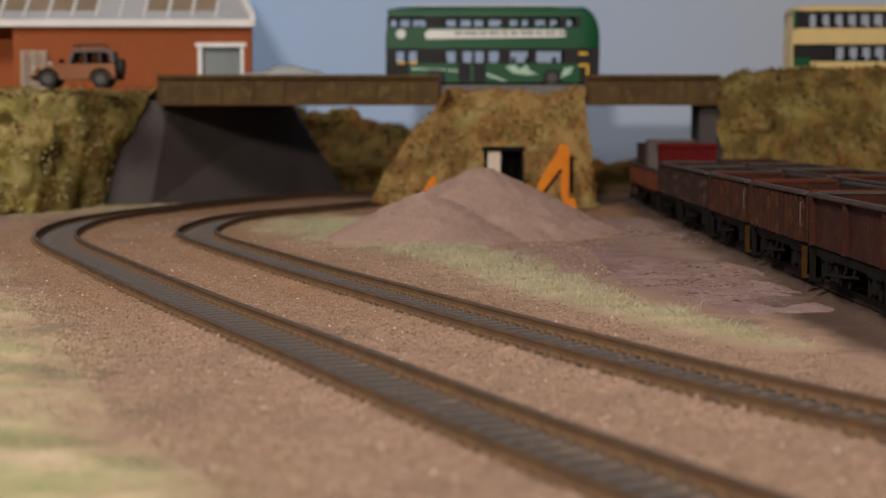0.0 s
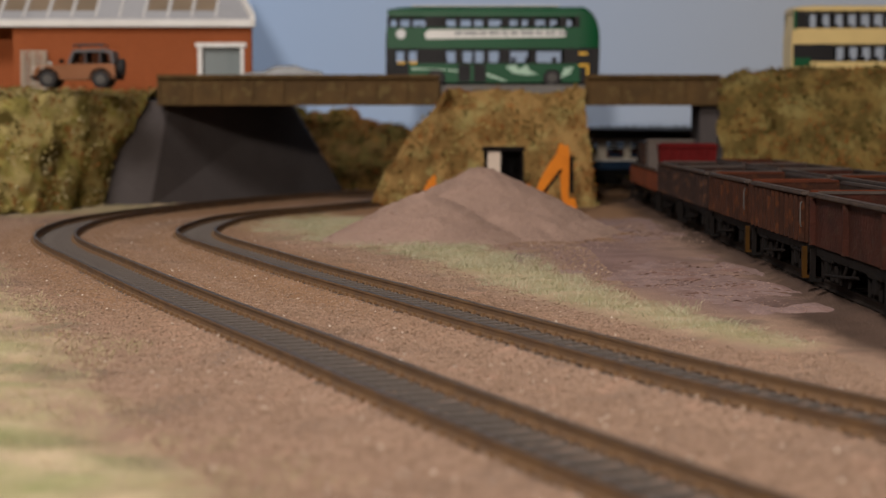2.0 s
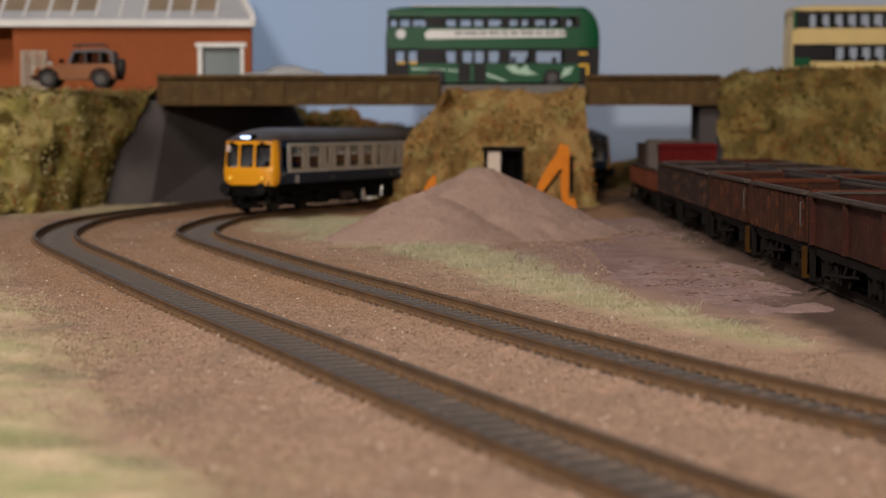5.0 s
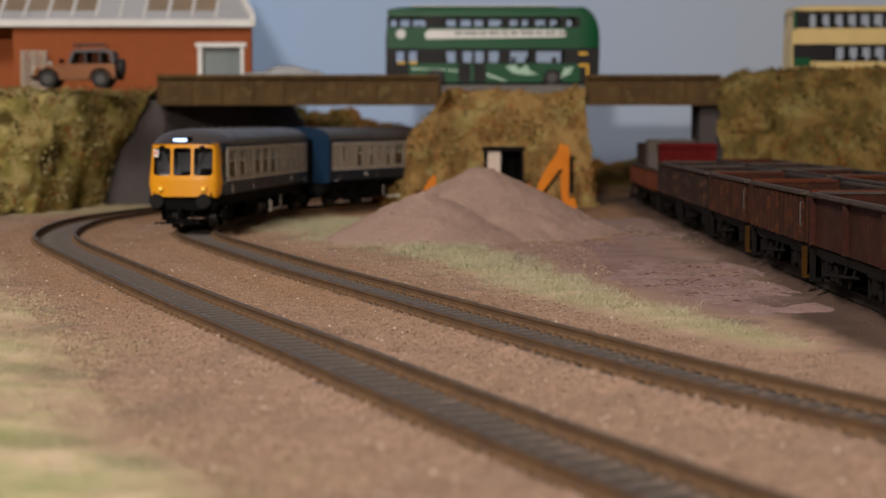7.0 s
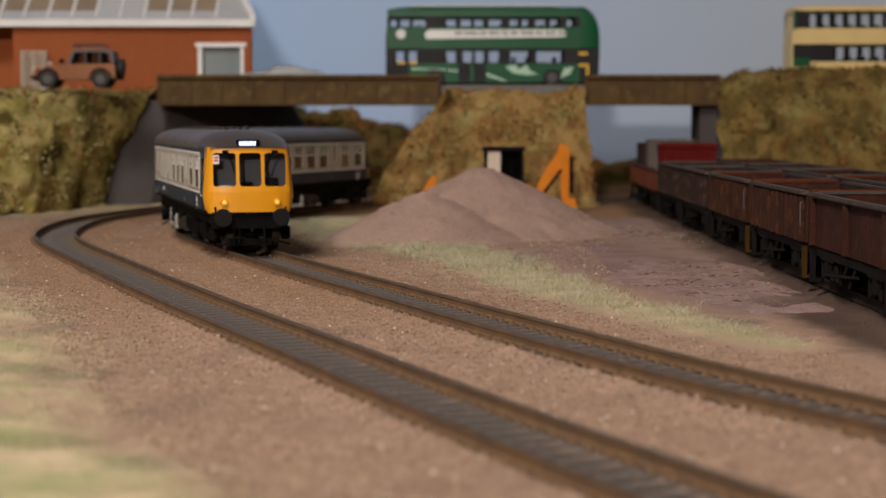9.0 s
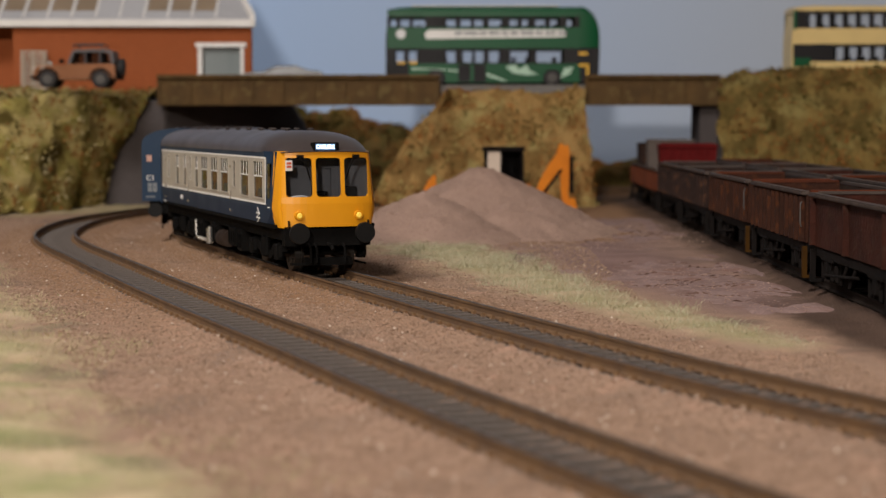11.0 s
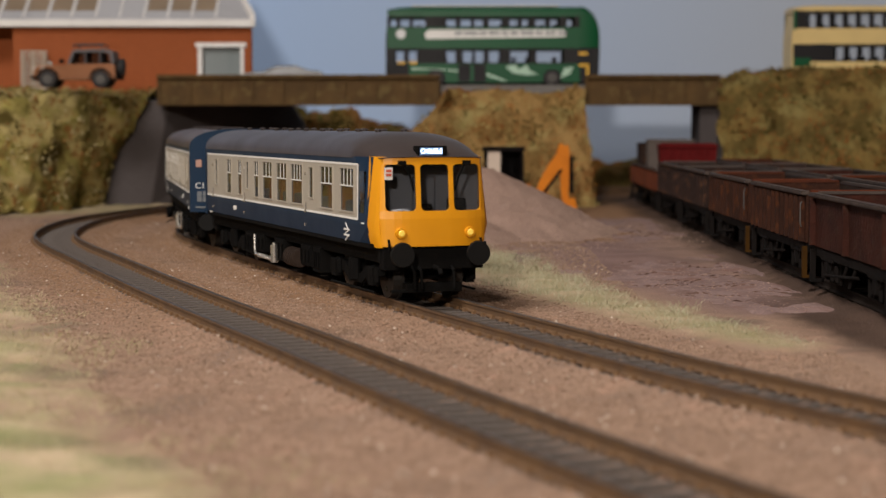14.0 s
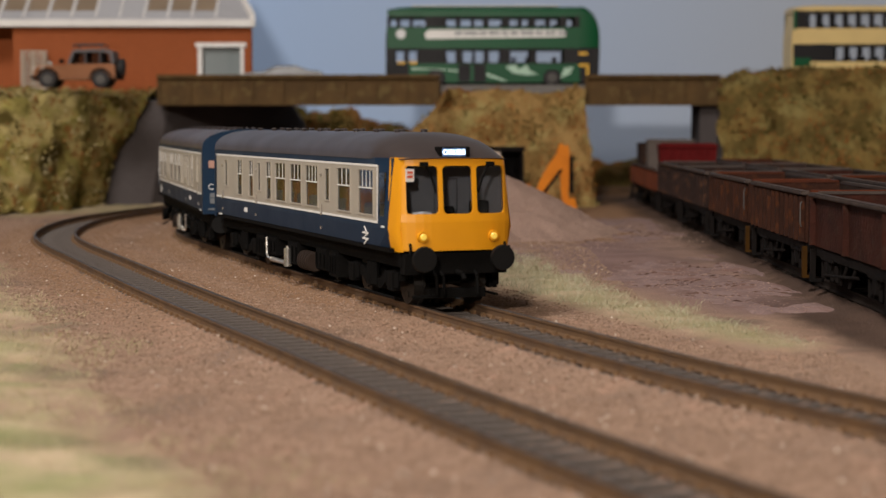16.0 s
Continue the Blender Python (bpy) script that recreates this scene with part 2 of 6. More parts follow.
def seg_dist(x, y, line):
    best = np.full(x.shape, 1e9)
    for (ax, ay), (bx, by) in zip(line[:-1], line[1:]):
        t = np.clip(((x - ax) * (bx - ax) + (y - ay) * (by - ay)) / ((bx - ax) ** 2 + (by - ay) ** 2), 0, 1)
        best = np.minimum(best, np.hypot(x - ax - t * (bx - ax), y - ay - t * (by - ay)))
    return best


def smooth_noise(shape, cell, rng):
    """Value noise over a grid, cell in grid steps."""
    ny, nx = shape
    g = rng.random((ny // cell + 3, nx // cell + 3))
    yy, xx = np.arange(ny) / cell, np.arange(nx) / cell
    iy, ix = yy.astype(int), xx.astype(int)
    fy, fx = (yy - iy)[:, None], (xx - ix)[None]
    fy, fx = fy * fy * (3 - 2 * fy), fx * fx * (3 - 2 * fx)
    a, b = g[np.ix_(iy, ix)], g[np.ix_(iy, ix + 1)]
    c, d = g[np.ix_(iy + 1, ix)], g[np.ix_(iy + 1, ix + 1)]
    return (a * (1 - fx) + b * fx) * (1 - fy) + (c * (1 - fx) + d * fx) * fy


GRASS_LINE = ((-260, 760), (-175, 690), (-153, 625), (-81, 427), (-49, 324), (-18, 248), (4, 160))
STRIP_LINE = ((-60, 985), (-62, 930), (-56, 870), (-44, 815), (-17, 755), (8, 690), (22, 620), (38, 545), (62, 470), (82, 420))
YARD_LINE = ((58, 940), (55, 820), (60, 700), (78, 590), (95, 500))


def zones(x, y, wobble):
    """How much of grass, yard and bare earth lies at a spot."""
    lx = np.interp(-y, [-p[1] for p in GRASS_LINE], [p[0] for p in GRASS_LINE])
    grass = np.clip((lx - x - 4) / 34 + (wobble - 0.5) * 1.7, 0, 1) * 0.88
    strip = np.clip(1.25 - seg_dist(x, y, STRIP_LINE) / np.interp(y, [420, 560, 760, 880], [10, 18, 28, 40]) + (wobble - 0.5) * 0.9, 0, 1)
    bank = np.clip((y - 1010 - 0.55 * (x + 200)) / 40, 0, 1) * (x < -175)
    yard = np.clip(1.35 - seg_dist(x, y, YARD_LINE) / np.interp(y, [480, 640, 900], [20, 40, 60]), 0, 1) * (x < 112)
    dist = np.minimum(seg_dist(x, y, INNER[0][::6]), seg_dist(x, y, OUTER[0][::6]))
    earth = np.clip(1.9 - dist / 20, 0, 0.8) * np.clip((y - 400) / 130, 0, 1)
    ring = np.abs(np.hypot(x - 18, (y - 842) * 0.95) - 68)
    earth = np.maximum(earth, np.clip(1.1 - ring / 16 + (wobble - 0.5), 0, 0.75) * (y < 960) * (x > -70))
    earth = np.maximum(earth, np.clip((y - 930) / 60 + wobble - 0.6, 0, 0.8) * (x > 20))
    # Dark soil along the sidings, spread wider to paint in the wagons' shadow.
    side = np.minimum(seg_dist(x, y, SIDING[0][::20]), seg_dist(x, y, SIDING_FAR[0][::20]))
    soil_shade = np.clip(2.15 - side / 14 + (wobble - 0.5) * 0.9, 0, 0.95)
    # Shadow beside the nearest wagons, painted onto the ground.
    soil_shade = np.maximum(soil_shade, np.clip((x - 94 + (y - 420) * 0.1) / 12 + (wobble - 0.5), 0, 0.95) * np.clip((545 - y) / 60, 0, 1) * np.clip((y - 330) / 40, 0, 1))
    # Darker strip down the middle of each running track.
    soil_shade = np.maximum(soil_shade, np.clip((5.6 - dist) / 1.2, 0, 0.85))
    return np.maximum(np.maximum(grass, strip * 0.62), bank * 0.6), yard * (1 - strip), earth, soil_shade


GROUND_GRID = {}
YARD_GRID = {}


def ground_z(x, y, g=GROUND_GRID):
    """Height of the ground sheet, or of the yard's skin, at the spots."""
    z = g["z"]
    u = np.clip((np.asarray(x, float) - g["x0"]) / g["cell"], 0, z.shape[1] - 1.001)
    v = np.clip((np.asarray(y, float) - g["y0"]) / g.get("cell_y", g["cell"]), 0, z.shape[0] - 1.001)
    i, j = u.astype(int), v.astype(int)
    a, b = u - i, v - j
    return (z[j, i] * (1 - a) + z[j, i + 1] * a) * (1 - b) + (z[j + 1, i] * (1 - a) + z[j + 1, i + 1] * a) * b


def ground_sheet():
    cell = 2.0
    xs, ys = np.arange(-420, 420, cell), np.arange(110, 1432, cell)
    x, y = np.meshgrid(xs, ys)
    rng = np.random.default_rng(5)
    wob = 0.3 * smooth_noise(x.shape, 24, rng) + 0.35 * smooth_noise(x.shape, 9, rng) + 0.35 * smooth_noise(x.shape, 3, rng)
    big = smooth_noise(x.shape, 30, rng)
    grass, yard, earth, soil_shade = zones(x, y, wob)
    z = -4.3 + (big - 0.5) * 1.4 + (wob - 0.5) * 0.9 + (rng.random(x.shape) - 0.5) * 0.5 * (1 - yard * 0.7)
    z += grass * (wob * 2.2) + yard * (0.6 + 1.3 * (smooth_noise(x.shape, 11, rng) - 0.5))
    dist = np.minimum(seg_dist(x, y, INNER[0][::6]), seg_dist(x, y, OUTER[0][::6]))
    dist = np.minimum(dist, np.minimum(seg_dist(x, y, SIDING[0][::20]), seg_dist(x, y, SIDING_FAR[0][::20])))
    flat = np.clip((dist - 10) / 8, 0, 1)
    z = z * flat + (np.where(dist > 9.8, -2.5, -3.5) + (wob - 0.5) * 0.6 + (rng.random(x.shape) - 0.5) * 0.3) * (1 - flat)
    GROUND_GRID.update(x0=xs[0], y0=ys[0], cell=cell, z=z)
    ny, nx = x.shape
    idx = np.arange(nx * ny).reshape(ny, nx)
    quads = np.stack([idx[:-1, :-1], idx[:-1, 1:], idx[1:, 1:], idx[1:, :-1]], -1).reshape(-1, 4)
    me = bpy.data.meshes.new("ground")
    me.from_pydata((np.stack([x, y, z], -1).reshape(-1, 3) * MM).tolist(), [], quads.tolist())
    for key, val in (("grass", grass), ("yard", yard), ("earth", earth), ("soil_shade", soil_shade)):
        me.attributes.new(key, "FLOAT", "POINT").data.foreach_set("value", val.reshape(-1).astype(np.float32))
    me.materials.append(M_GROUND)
    me.shade_smooth()
    tagged(new("ground", me), "brown ballast ground with pale dry grass patches", "ground", "", "structure")


def yard_skin():
    """The flaking skin of the yard: thin overlapping layers with broken edges."""
    sx, sy = 0.9, 1.5
    x, y = np.meshgrid(np.arange(8, 116, sx), np.arange(452, 975, sy))
    rng = np.random.default_rng(17)
    a, b, c = (smooth_noise(x.shape, k, rng) for k in (26, 11, 5))
    edge = 1.35 - seg_dist(x, y, YARD_LINE) / np.interp(y, [500, 640, 900], [15, 41, 60]) + (b - 0.5) * 0.5
    lay = (0.5 * a + 0.35 * b + 0.15 * c) * 7
    step = np.floor(lay) + np.clip((lay - np.floor(lay)) * 3.5, 0, 1)
    z = ground_z(x, y) * 0.35 - 2.95 + (step - 3.5) * 0.36 + (c - 0.5) * 0.3 + (rng.random(x.shape) - 0.5) * 0.14
    z += np.clip((x - 70) / 40, 0, 1) * 0.9 - np.clip(0.7 - edge, 0, 1) * 2.6
    ny, nx = x.shape
    idx = np.arange(nx * ny).reshape(ny, nx)
    quads = np.stack([idx[:-1, :-1], idx[:-1, 1:], idx[1:, 1:], idx[1:, :-1]], -1).reshape(-1, 4)
    YARD_GRID.update(x0=8, y0=452, cell=sx, cell_y=sy, z=z)
    keep = (edge > -0.35).reshape(-1)
    quads = quads[keep[quads].all(1)]
    me = bpy.data.meshes.new("yard")
    me.from_pydata((np.stack([x, y, z], -1).reshape(-1, 3) * MM).tolist(), [], quads.tolist())
    me.materials.append(M_YARD)
    me.shade_smooth()
    tagged(new("yard", me), "pinkish grey yard surface with flaking cracked skin", "yard", "", "structure")


# ---- tracks ----
def rail_mesh(pts, tan, off, side, top, z1=0.0, z0=-2.7, head=0.62):
    """One rail swept along the line at a sideways offset: foot, web and head."""
    prof = ((-0.95, z0), (0.95, z0), (0.85, z0 + 0.4), (0.35, z0 + 0.7), (0.35, z1 - 0.8), (head, z1 - 0.6), (head, z1), (-head, z1), (-head, z1 - 0.6), (-0.35, z1 - 0.8), (-0.35, z0 + 0.7), (-0.85, z0 + 0.4))
    bm = bmesh.new()
    secs = []
    for (px, py), (tx, ty) in zip(pts, tan):
        nx, ny = ty, -tx
        secs.append([(px + nx * (off + a), py + ny * (off + a), b) for a, b in prof])
    loft(bm, secs)
    me = finish(bm, "rail", side, normals=True)
    me.materials.append(top)
    for p in me.polygons:
        if p.normal.z > 0.9 and p.center.z > -0.0004:
            p.material_index = 1
    return me


def sleeper_mesh(material):
    bm = bmesh.new()
    box(bm, -11.2, 11.2, -1.25, 1.25, -4.6, -2.75)
    return finish(bm, "sleeper", material, bevel=0.2)


def chair_mesh(side):
    bm = bmesh.new()
    for a, b in ((side * 8.7 + 0.7, side * 8.7 + 1.8), (side * 8.7 - 1.8, side * 8.7 - 0.7)):
        prism(bm, ((a, -2.75), (b, -2.75), ((a + b) / 2 + 0.3, -1.8), ((a + b) / 2 - 0.3, -1.8)), -0.8, 0.8, "y")
    return finish(bm, "chair", M_CHAIR)


def track(name, line, label, first, last, pitch=6.6, fine=True):
    pts, tan = line
    ob = thing(name, label, "railway track", "", "structure")
    for off in (-8.7, 8.7):
        r = new("rail", rail_mesh(pts, tan, off, M_RAIL if fine else M_SIDINGSHADE, M_RAILTOP if fine else M_SIDINGSHADE))
        r.parent = ob
    me, chairs = sleeper_mesh(M_SLEEPER if fine else M_SIDINGSHADE), (chair_mesh(-1), chair_mesh(1))
    u, k = first, 0
    rng = random.Random(len(name))
    while u < min(last, (len(pts) - 2) * STEP):
        i = int(u / STEP)
        f = u / STEP - i
        p = pts[i] * (1 - f) + pts[i + 1] * f
        a = math.degrees(math.atan2(tan[i][1], tan[i][0])) - 90 + rng.uniform(-0.8, 0.8)
        s = share("sleeper", me, ob, pose(p[0] * MM, p[1] * MM, 0, 0, 0, a))
        if fine and k < 140 and p[1] < 1000:
            for c in chairs:
                share("chair", c, s, Matrix())
            k += 1
        u += pitch


room()
ground_sheet()
yard_skin()
track("track_outer", OUTER, "rusty double rails on weathered sleepers curving left", 600, 5000)
track("track_inner", INNER, "rusty rails on weathered sleepers, curving under the bridge", 600, 5000)
track("siding_near", SIDING, "dark siding track under the rusty wagons", 0, 5000, 11.0, False)
track("siding_far", SIDING_FAR, "dark siding track beside the bank", 0, 5000, 11.0, False)


# ---- banks, bridge, heap ----
def rough_skin(name, rows, material, label, category, amount=3.0, freq=0.09, seed=0.0, kind="structure", fine=0.8):
    """A surface lofted through rows of points (equal counts), subdivided and roughened like carved plaster and scatter."""
    bm = bmesh.new()
    n = len(rows[0])
    sub = 9
    grid = []
    for k in range(len(rows) - 1):
        for a in range(sub):
            t = a / sub
            grid.append([Vector(rows[k][i]).lerp(Vector(rows[k + 1][i]), t) for i in range(n)])
    grid.append([Vector(p) for p in rows[-1]])
    full = []
    for row in grid:
        line = []
        for i in range(n - 1):
            for a in range(sub):
                line.append(row[i].lerp(row[i + 1], a / sub))
        line.append(row[-1])
        full.append(line)
    v = []
    for row in full:
        for p in row:
            q = p * freq * 0.35
            d = Vector((fbm(q.x + seed, q.y, q.z), fbm(q.x, q.y + 31 + seed, q.z), fbm(q.x, q.y, q.z + 57 + seed)))
            q2 = p * freq * 2.2
            q3 = p * freq * 0.8
            lump = abs(fbm(q3.x + seed, q3.y, q3.z, 3))
            v.append(p + d * amount + Vector((0, -1, 0.6)) * (fbm(q2.x, q2.y + seed, q2.z) * fine * 1.6 - lump * amount * 0.9))
    w = len(full[0])
    f = [(r * w + c, r * w + c + 1, (r + 1) * w + c + 1, (r + 1) * w + c) for r in range(len(full) - 1) for c in range(w - 1)]
    put(bm, v, f)
    return solid(name, bm, material, label, category, kind, smooth=True)


def banks():
    # left bank: base, slope, top and plateau
    foot = [(-420, 985), (-360, 985), (-310, 985), (-280, 988), (-258, 1000), (-244, 1030), (-232, 1075), (-224, 1122)]
    base = [(x, y, -6) for x, y in foot]
    shift = [0, 0, 0, 0, 2, 8, 16, 28]
    low = [(x + 0.25 * k, y + 12, 14) for (x, y), k in zip(foot, shift)]
    mid = [(x + 0.65 * k, y + 24 + (6 if k < 20 else 0), 44) for (x, y), k in zip(foot, shift)]
    top = [(x + 1.1 * k, min(y + 52, 1158), 67 + 2 * math.sin(x)) for (x, y), k in zip(foot, shift)]
    back = [(x + 1.2 * k, 1186, 71) for (x, y), k in zip(foot, shift)]
    end = [(x + 1.2 * k, 1432, 71) for (x, y), k in zip(foot, shift)]
    rough_skin("bank_left", [base, low, mid, top, back, end], M_GREENBANK, "mossy green and brown grassy embankment", "embankment", 5.0, 0.1, 3.0)
    # right bank
    xs = [176, 185, 200, 220, 245, 275, 310, 350, 400]
    base = [(x, 1085 - (x - 176) * 0.15, -6) for x in xs]
    low = [(x, y + 12, 20) for x, y, z in base]
    mid = [(x, y + 26, 50) for x, y, z in base]
    top = [(x + 2, y + 50, 70 + min(14, (x - 176) * 0.35)) for x, y, z in base]
    back = [(x, 1190, 78 + min(6, (x - 176) * 0.2)) for x in xs]
    rough_skin("bank_right", [base, low, mid, top, back], M_RBANK, "rough straw-brown scrub embankment", "embankment", 6.0, 0.1, 9.0)
    bm = bmesh.new()
    box(bm, 181.2, 184, 1150, 1196, -6, 72)
    solid("bank_side", bm, M_CONCRETE, "dark retaining end of the bank", "retaining wall", "structure")
    # pier mound between the two bridge openings
    cols = [(-46, -14), (-40, -8), (-22, -2), (0, 6), (22, 20), (46, 45), (70, 70), (88, 86), (97, 92), (99, 92)]
    near = [30, 28, 22, 12, 4, 0, 0, 0, 0, 0]
    front = [(a, 1112 - k + (18 if i == 9 else 0), -6) for i, ((a, b), k) in enumerate(zip(cols, near))]
    low = [(a * 0.75 + b * 0.25, 1122 - k, 18) for (a, b), k in zip(cols, near)]
    mid = [((a * 0.1 + b * 0.9 if b < 0 else a * 0.35 + b * 0.65) if b < 60 else b + 2, 1132 - k, 48) for (a, b), k in zip(cols, near)]
    top = [(max(b, 0) if b < 40 else b, 1146, 70) for a, b in cols]
    back = [(max(b, 4), 1185 - 2 * k, 71) for (a, b), k in zip(cols, near)]
    foot = [(max(b, 4) if a > 0 else a * 0.8 + 4, 1190 - 3 * k, -6) for (a, b), k in zip(cols, near)]
    rough_skin("mound_pier", [front, low, mid, top, back, foot], M_BANK, "straw-coloured scrubby mound between two bridge spans", "embankment", 3.0, 0.1, 15.0)
    # hill beyond the first opening
    xs = [-125, -110, -92, -70, -45, -20, 5, 40]
    tops = [62, 60, 60, 57, 52, 40, 26, 10]
    base = [(x, 1385, -6) for x in xs]
    mid = [(x, 1392, h * 0.55) for x, h in zip(xs, tops)]
    top = [(x, 1405, h) for x, h in zip(xs, tops)]
    back = [(x, 1428, h * 0.6) for x, h in zip(xs, tops)]
    rough_skin("hill", [base, mid, top, back], M_DARKBANK, "brown bushy hillside beyond the bridge", "hill", 8.0, 0.09, 21.0, fine=1.5)
    xs = [60, 90, 120, 150, 190, 230]
    base = [(x, 1392, -6) for x in xs]
    mid = [(x, 1400, 8) for x in xs]
    top = [(x, 1412, 18) for x in xs]
    rough_skin("hill_low", [base, mid, top], M_DARKBANK, "low brown scrub before the painted sky", "hill", 5.0, 0.09, 27.0)


def bridge():
    ob = thing("road_bridge", "low road bridge with rusty brown plate girders on dark concrete", "bridge", "", "structure")
    for x0, x1 in ((-187, -2), (93, 181)):
        bm = bmesh.new()
        box(bm, x0, x1, 1150, 1154, 61, 80)
        box(bm, x0, x1, 1147, 1156, 78.2, 80.6)
        box(bm, x0, x1, 1148, 1155, 60.6, 62.2)
        girder = part("girder", bm, M_GIRDER, ob, "rusty brown plate girder with stiffeners", bevel=0.25)
        n = int((x1 - x0) / 19)
        bm = bmesh.new()
        box(bm, 0, 1.2, 1148.6, 1150.5, 62, 78.4)
        rib = finish(bm, "stiffener", M_GIRDER)
        for i in range(n + 1):
            share("stiffener", rib, girder, pose((x0 + 1 + (x1 - x0 - 3) * i / n) * MM, 0, 0))
    bm = bmesh.new()
    box(bm, -187, 480, 1154.5, 1292, 64, 74)
    part("deck", bm, M_ROAD, ob, "grey road deck")
    bm = bmesh.new()
    box(bm, -187, 480, 1288, 1292, 74.4, 79)
    part("parapet", bm, M_CONCRETE, ob)
    # battered abutment with wing
    bm = bmesh.new()
    a = [(-234, 1128, -6), (-190, 1136, -6), (-72, 1298, -6), (-72, 1310, -6), (-234, 1310, -6)]
    b = [(-198, 1160, 64), (-182, 1166, 64), (-112, 1292, 64), (-112, 1310, 64), (-198, 1310, 64)]
    loft(bm, [a, b])
    part("abutment", bm, M_CONCRETE, ob, "dark sloping concrete abutment", bevel=0.6)
    bm = bmesh.new()
    box(bm, 169, 181, 1156, 1196, -6, 63.6)
    part("pier", bm, M_CONCRETE, ob, "dark concrete bridge support", bevel=0.5)


def heap_z(x, y):
    """Height of the two-peaked heap."""
    h1 = 34.0 - 0.50 * math.hypot(x - 19, (y - 852) * 0.95)
    h2 = 23.6 - 0.50 * math.hypot(x + 9, (y - 797) * 0.95)
    k = 1.2
    h = max(h1, h2) + k * math.exp(-abs(h1 - h2) / k) * 0.35
    if h1 > 30:
        h -= (h1 - 30) ** 2 * 0.1
    h += fbm(x * 0.06, y * 0.06) * 1.4 + fbm(x * 0.3, y * 0.3) * 0.5
    return max(-5.5, h - 4.5) if h > 0 else -5.5 + h * 0.02


def heap():
    bm = bmesh.new()
    n, m = 110, 110
    v = []
    for j in range(m):
        for i in range(n):
            x, y = -62 + 165 * i / (n - 1), 728 + 222 * j / (m - 1)
            v.append((x, y, heap_z(x, y)))
    put(bm, v, [(j * n + i, j * n + i + 1, (j + 1) * n + i + 1, (j + 1) * n + i) for j in range(m - 1) for i in range(n - 1)])
    solid("gravel_heap", bm, M_GRAVEL, "pinkish grey heap of fine gravel with two peaks", "gravel heap", "stuff", smooth=True)


banks()
bridge()
heap()


# ---- the two-car diesel train ----
M_YELLOW = mat("warning_yellow", (0.72, 0.30, 0.006), (0.68, 0.28, 0.005), 0.38, fine=300, coarse=60, bump=0.02)
M_BLUE = mat("rail_blue", (0.0042, 0.022, 0.053), (0.0036, 0.019, 0.046), 0.45, fine=400, coarse=60, bump=0.03, spec=0.3)
M_PEARL = mat("pearl_grey", (0.40, 0.355, 0.29), (0.365, 0.325, 0.265), 0.45, fine=400, coarse=60, bump=0.03)
M_LINING = mat("white_lining", (0.78, 0.76, 0.72), (0.72, 0.70, 0.66), 0.5, bump=0.0)
M_ROOF = mat("brown_grey_roof", (0.050, 0.038, 0.036), (0.042, 0.032, 0.031), 0.38, fine=600, coarse=50, bump=0.05, spec=0.55)
M_BLACK = mat("black_underframe", (0.0035, 0.0032, 0.003), (0.006, 0.0053, 0.0047), 0.8, fine=900, coarse=200, bump=0.3, spec=0.08)
M_BUFFER = mat("buffer_black", (0.006, 0.0057, 0.0053), (0.0045, 0.0042, 0.004), 0.6, bump=0.1, spec=0.2)
M_STEEL = mat("bright_steel", (0.7, 0.68, 0.64), (0.6, 0.58, 0.55), 0.25, 0.9, bump=0.05)
M_WHEEL = mat("wheel_steel", (0.016, 0.014, 0.012), (0.03, 0.026, 0.022), 0.5, 0.4, bump=0.1)
M_SEAT = mat("orange_seat", (0.20, 0.048, 0.014), (0.15, 0.036, 0.011), 0.8, bump=0.2)
M_SEATBLUE = mat("blue_seat", (0.012, 0.032, 0.08), (0.010, 0.026, 0.06), 0.8, bump=0.2)
M_INSIDE = mat("cream_interior", (0.36, 0.32, 0.27), (0.30, 0.27, 0.23), 0.7, bump=0.1)
M_GLASS = glass("window_glass", (0.66, 0.68, 0.70), ior=1.22)
M_SCREEN = glass("windscreen_glass", (0.7, 0.72, 0.75), ior=1.5)
M_CABGREY = mat("pale_cab_lining", (0.17, 0.165, 0.17), (0.13, 0.13, 0.135), 0.7, bump=0.1)
M_BROWNIN = mat("brown_inner_lining", (0.05, 0.032, 0.024), (0.04, 0.026, 0.02), 0.7, bump=0.1)
M_MARKER = mat("marker_lamp", (1.0, 0.72, 0.12), (1.0, 0.66, 0.1), 0.3, emit=0.14, bump=0.0)
M_SIGNLIT = mat("lit_sign", (0.62, 0.78, 1.0), (0.62, 0.78, 1.0), 0.4, emit=3.2, bump=0.0)
M_SIGNGLOW = mat("sign_blind", (0.05, 0.08, 0.14), (0.04, 0.07, 0.12), 0.4, emit=1.6, bump=0.0)
# Brown of the silencer; also paints the shade inside the wagons.
M_GRIMESHADE = mat("grime_and_shade_brown", (0.03, 0.018, 0.012), (0.02, 0.013, 0.01), 0.7, fine=800, coarse=200, bump=0.2, spec=0.2)
M_NOTICE = mat("faded_notice", (0.45, 0.26, 0.2), (0.4, 0.2, 0.15), 0.5, bump=0.0)
M_RED = mat("red_notice", (0.62, 0.12, 0.06), (0.55, 0.10, 0.05), 0.5, bump=0.0)
M_WHITE = mat("white_paint", (0.75, 0.73, 0.70), (0.68, 0.66, 0.63), 0.5, bump=0.05)


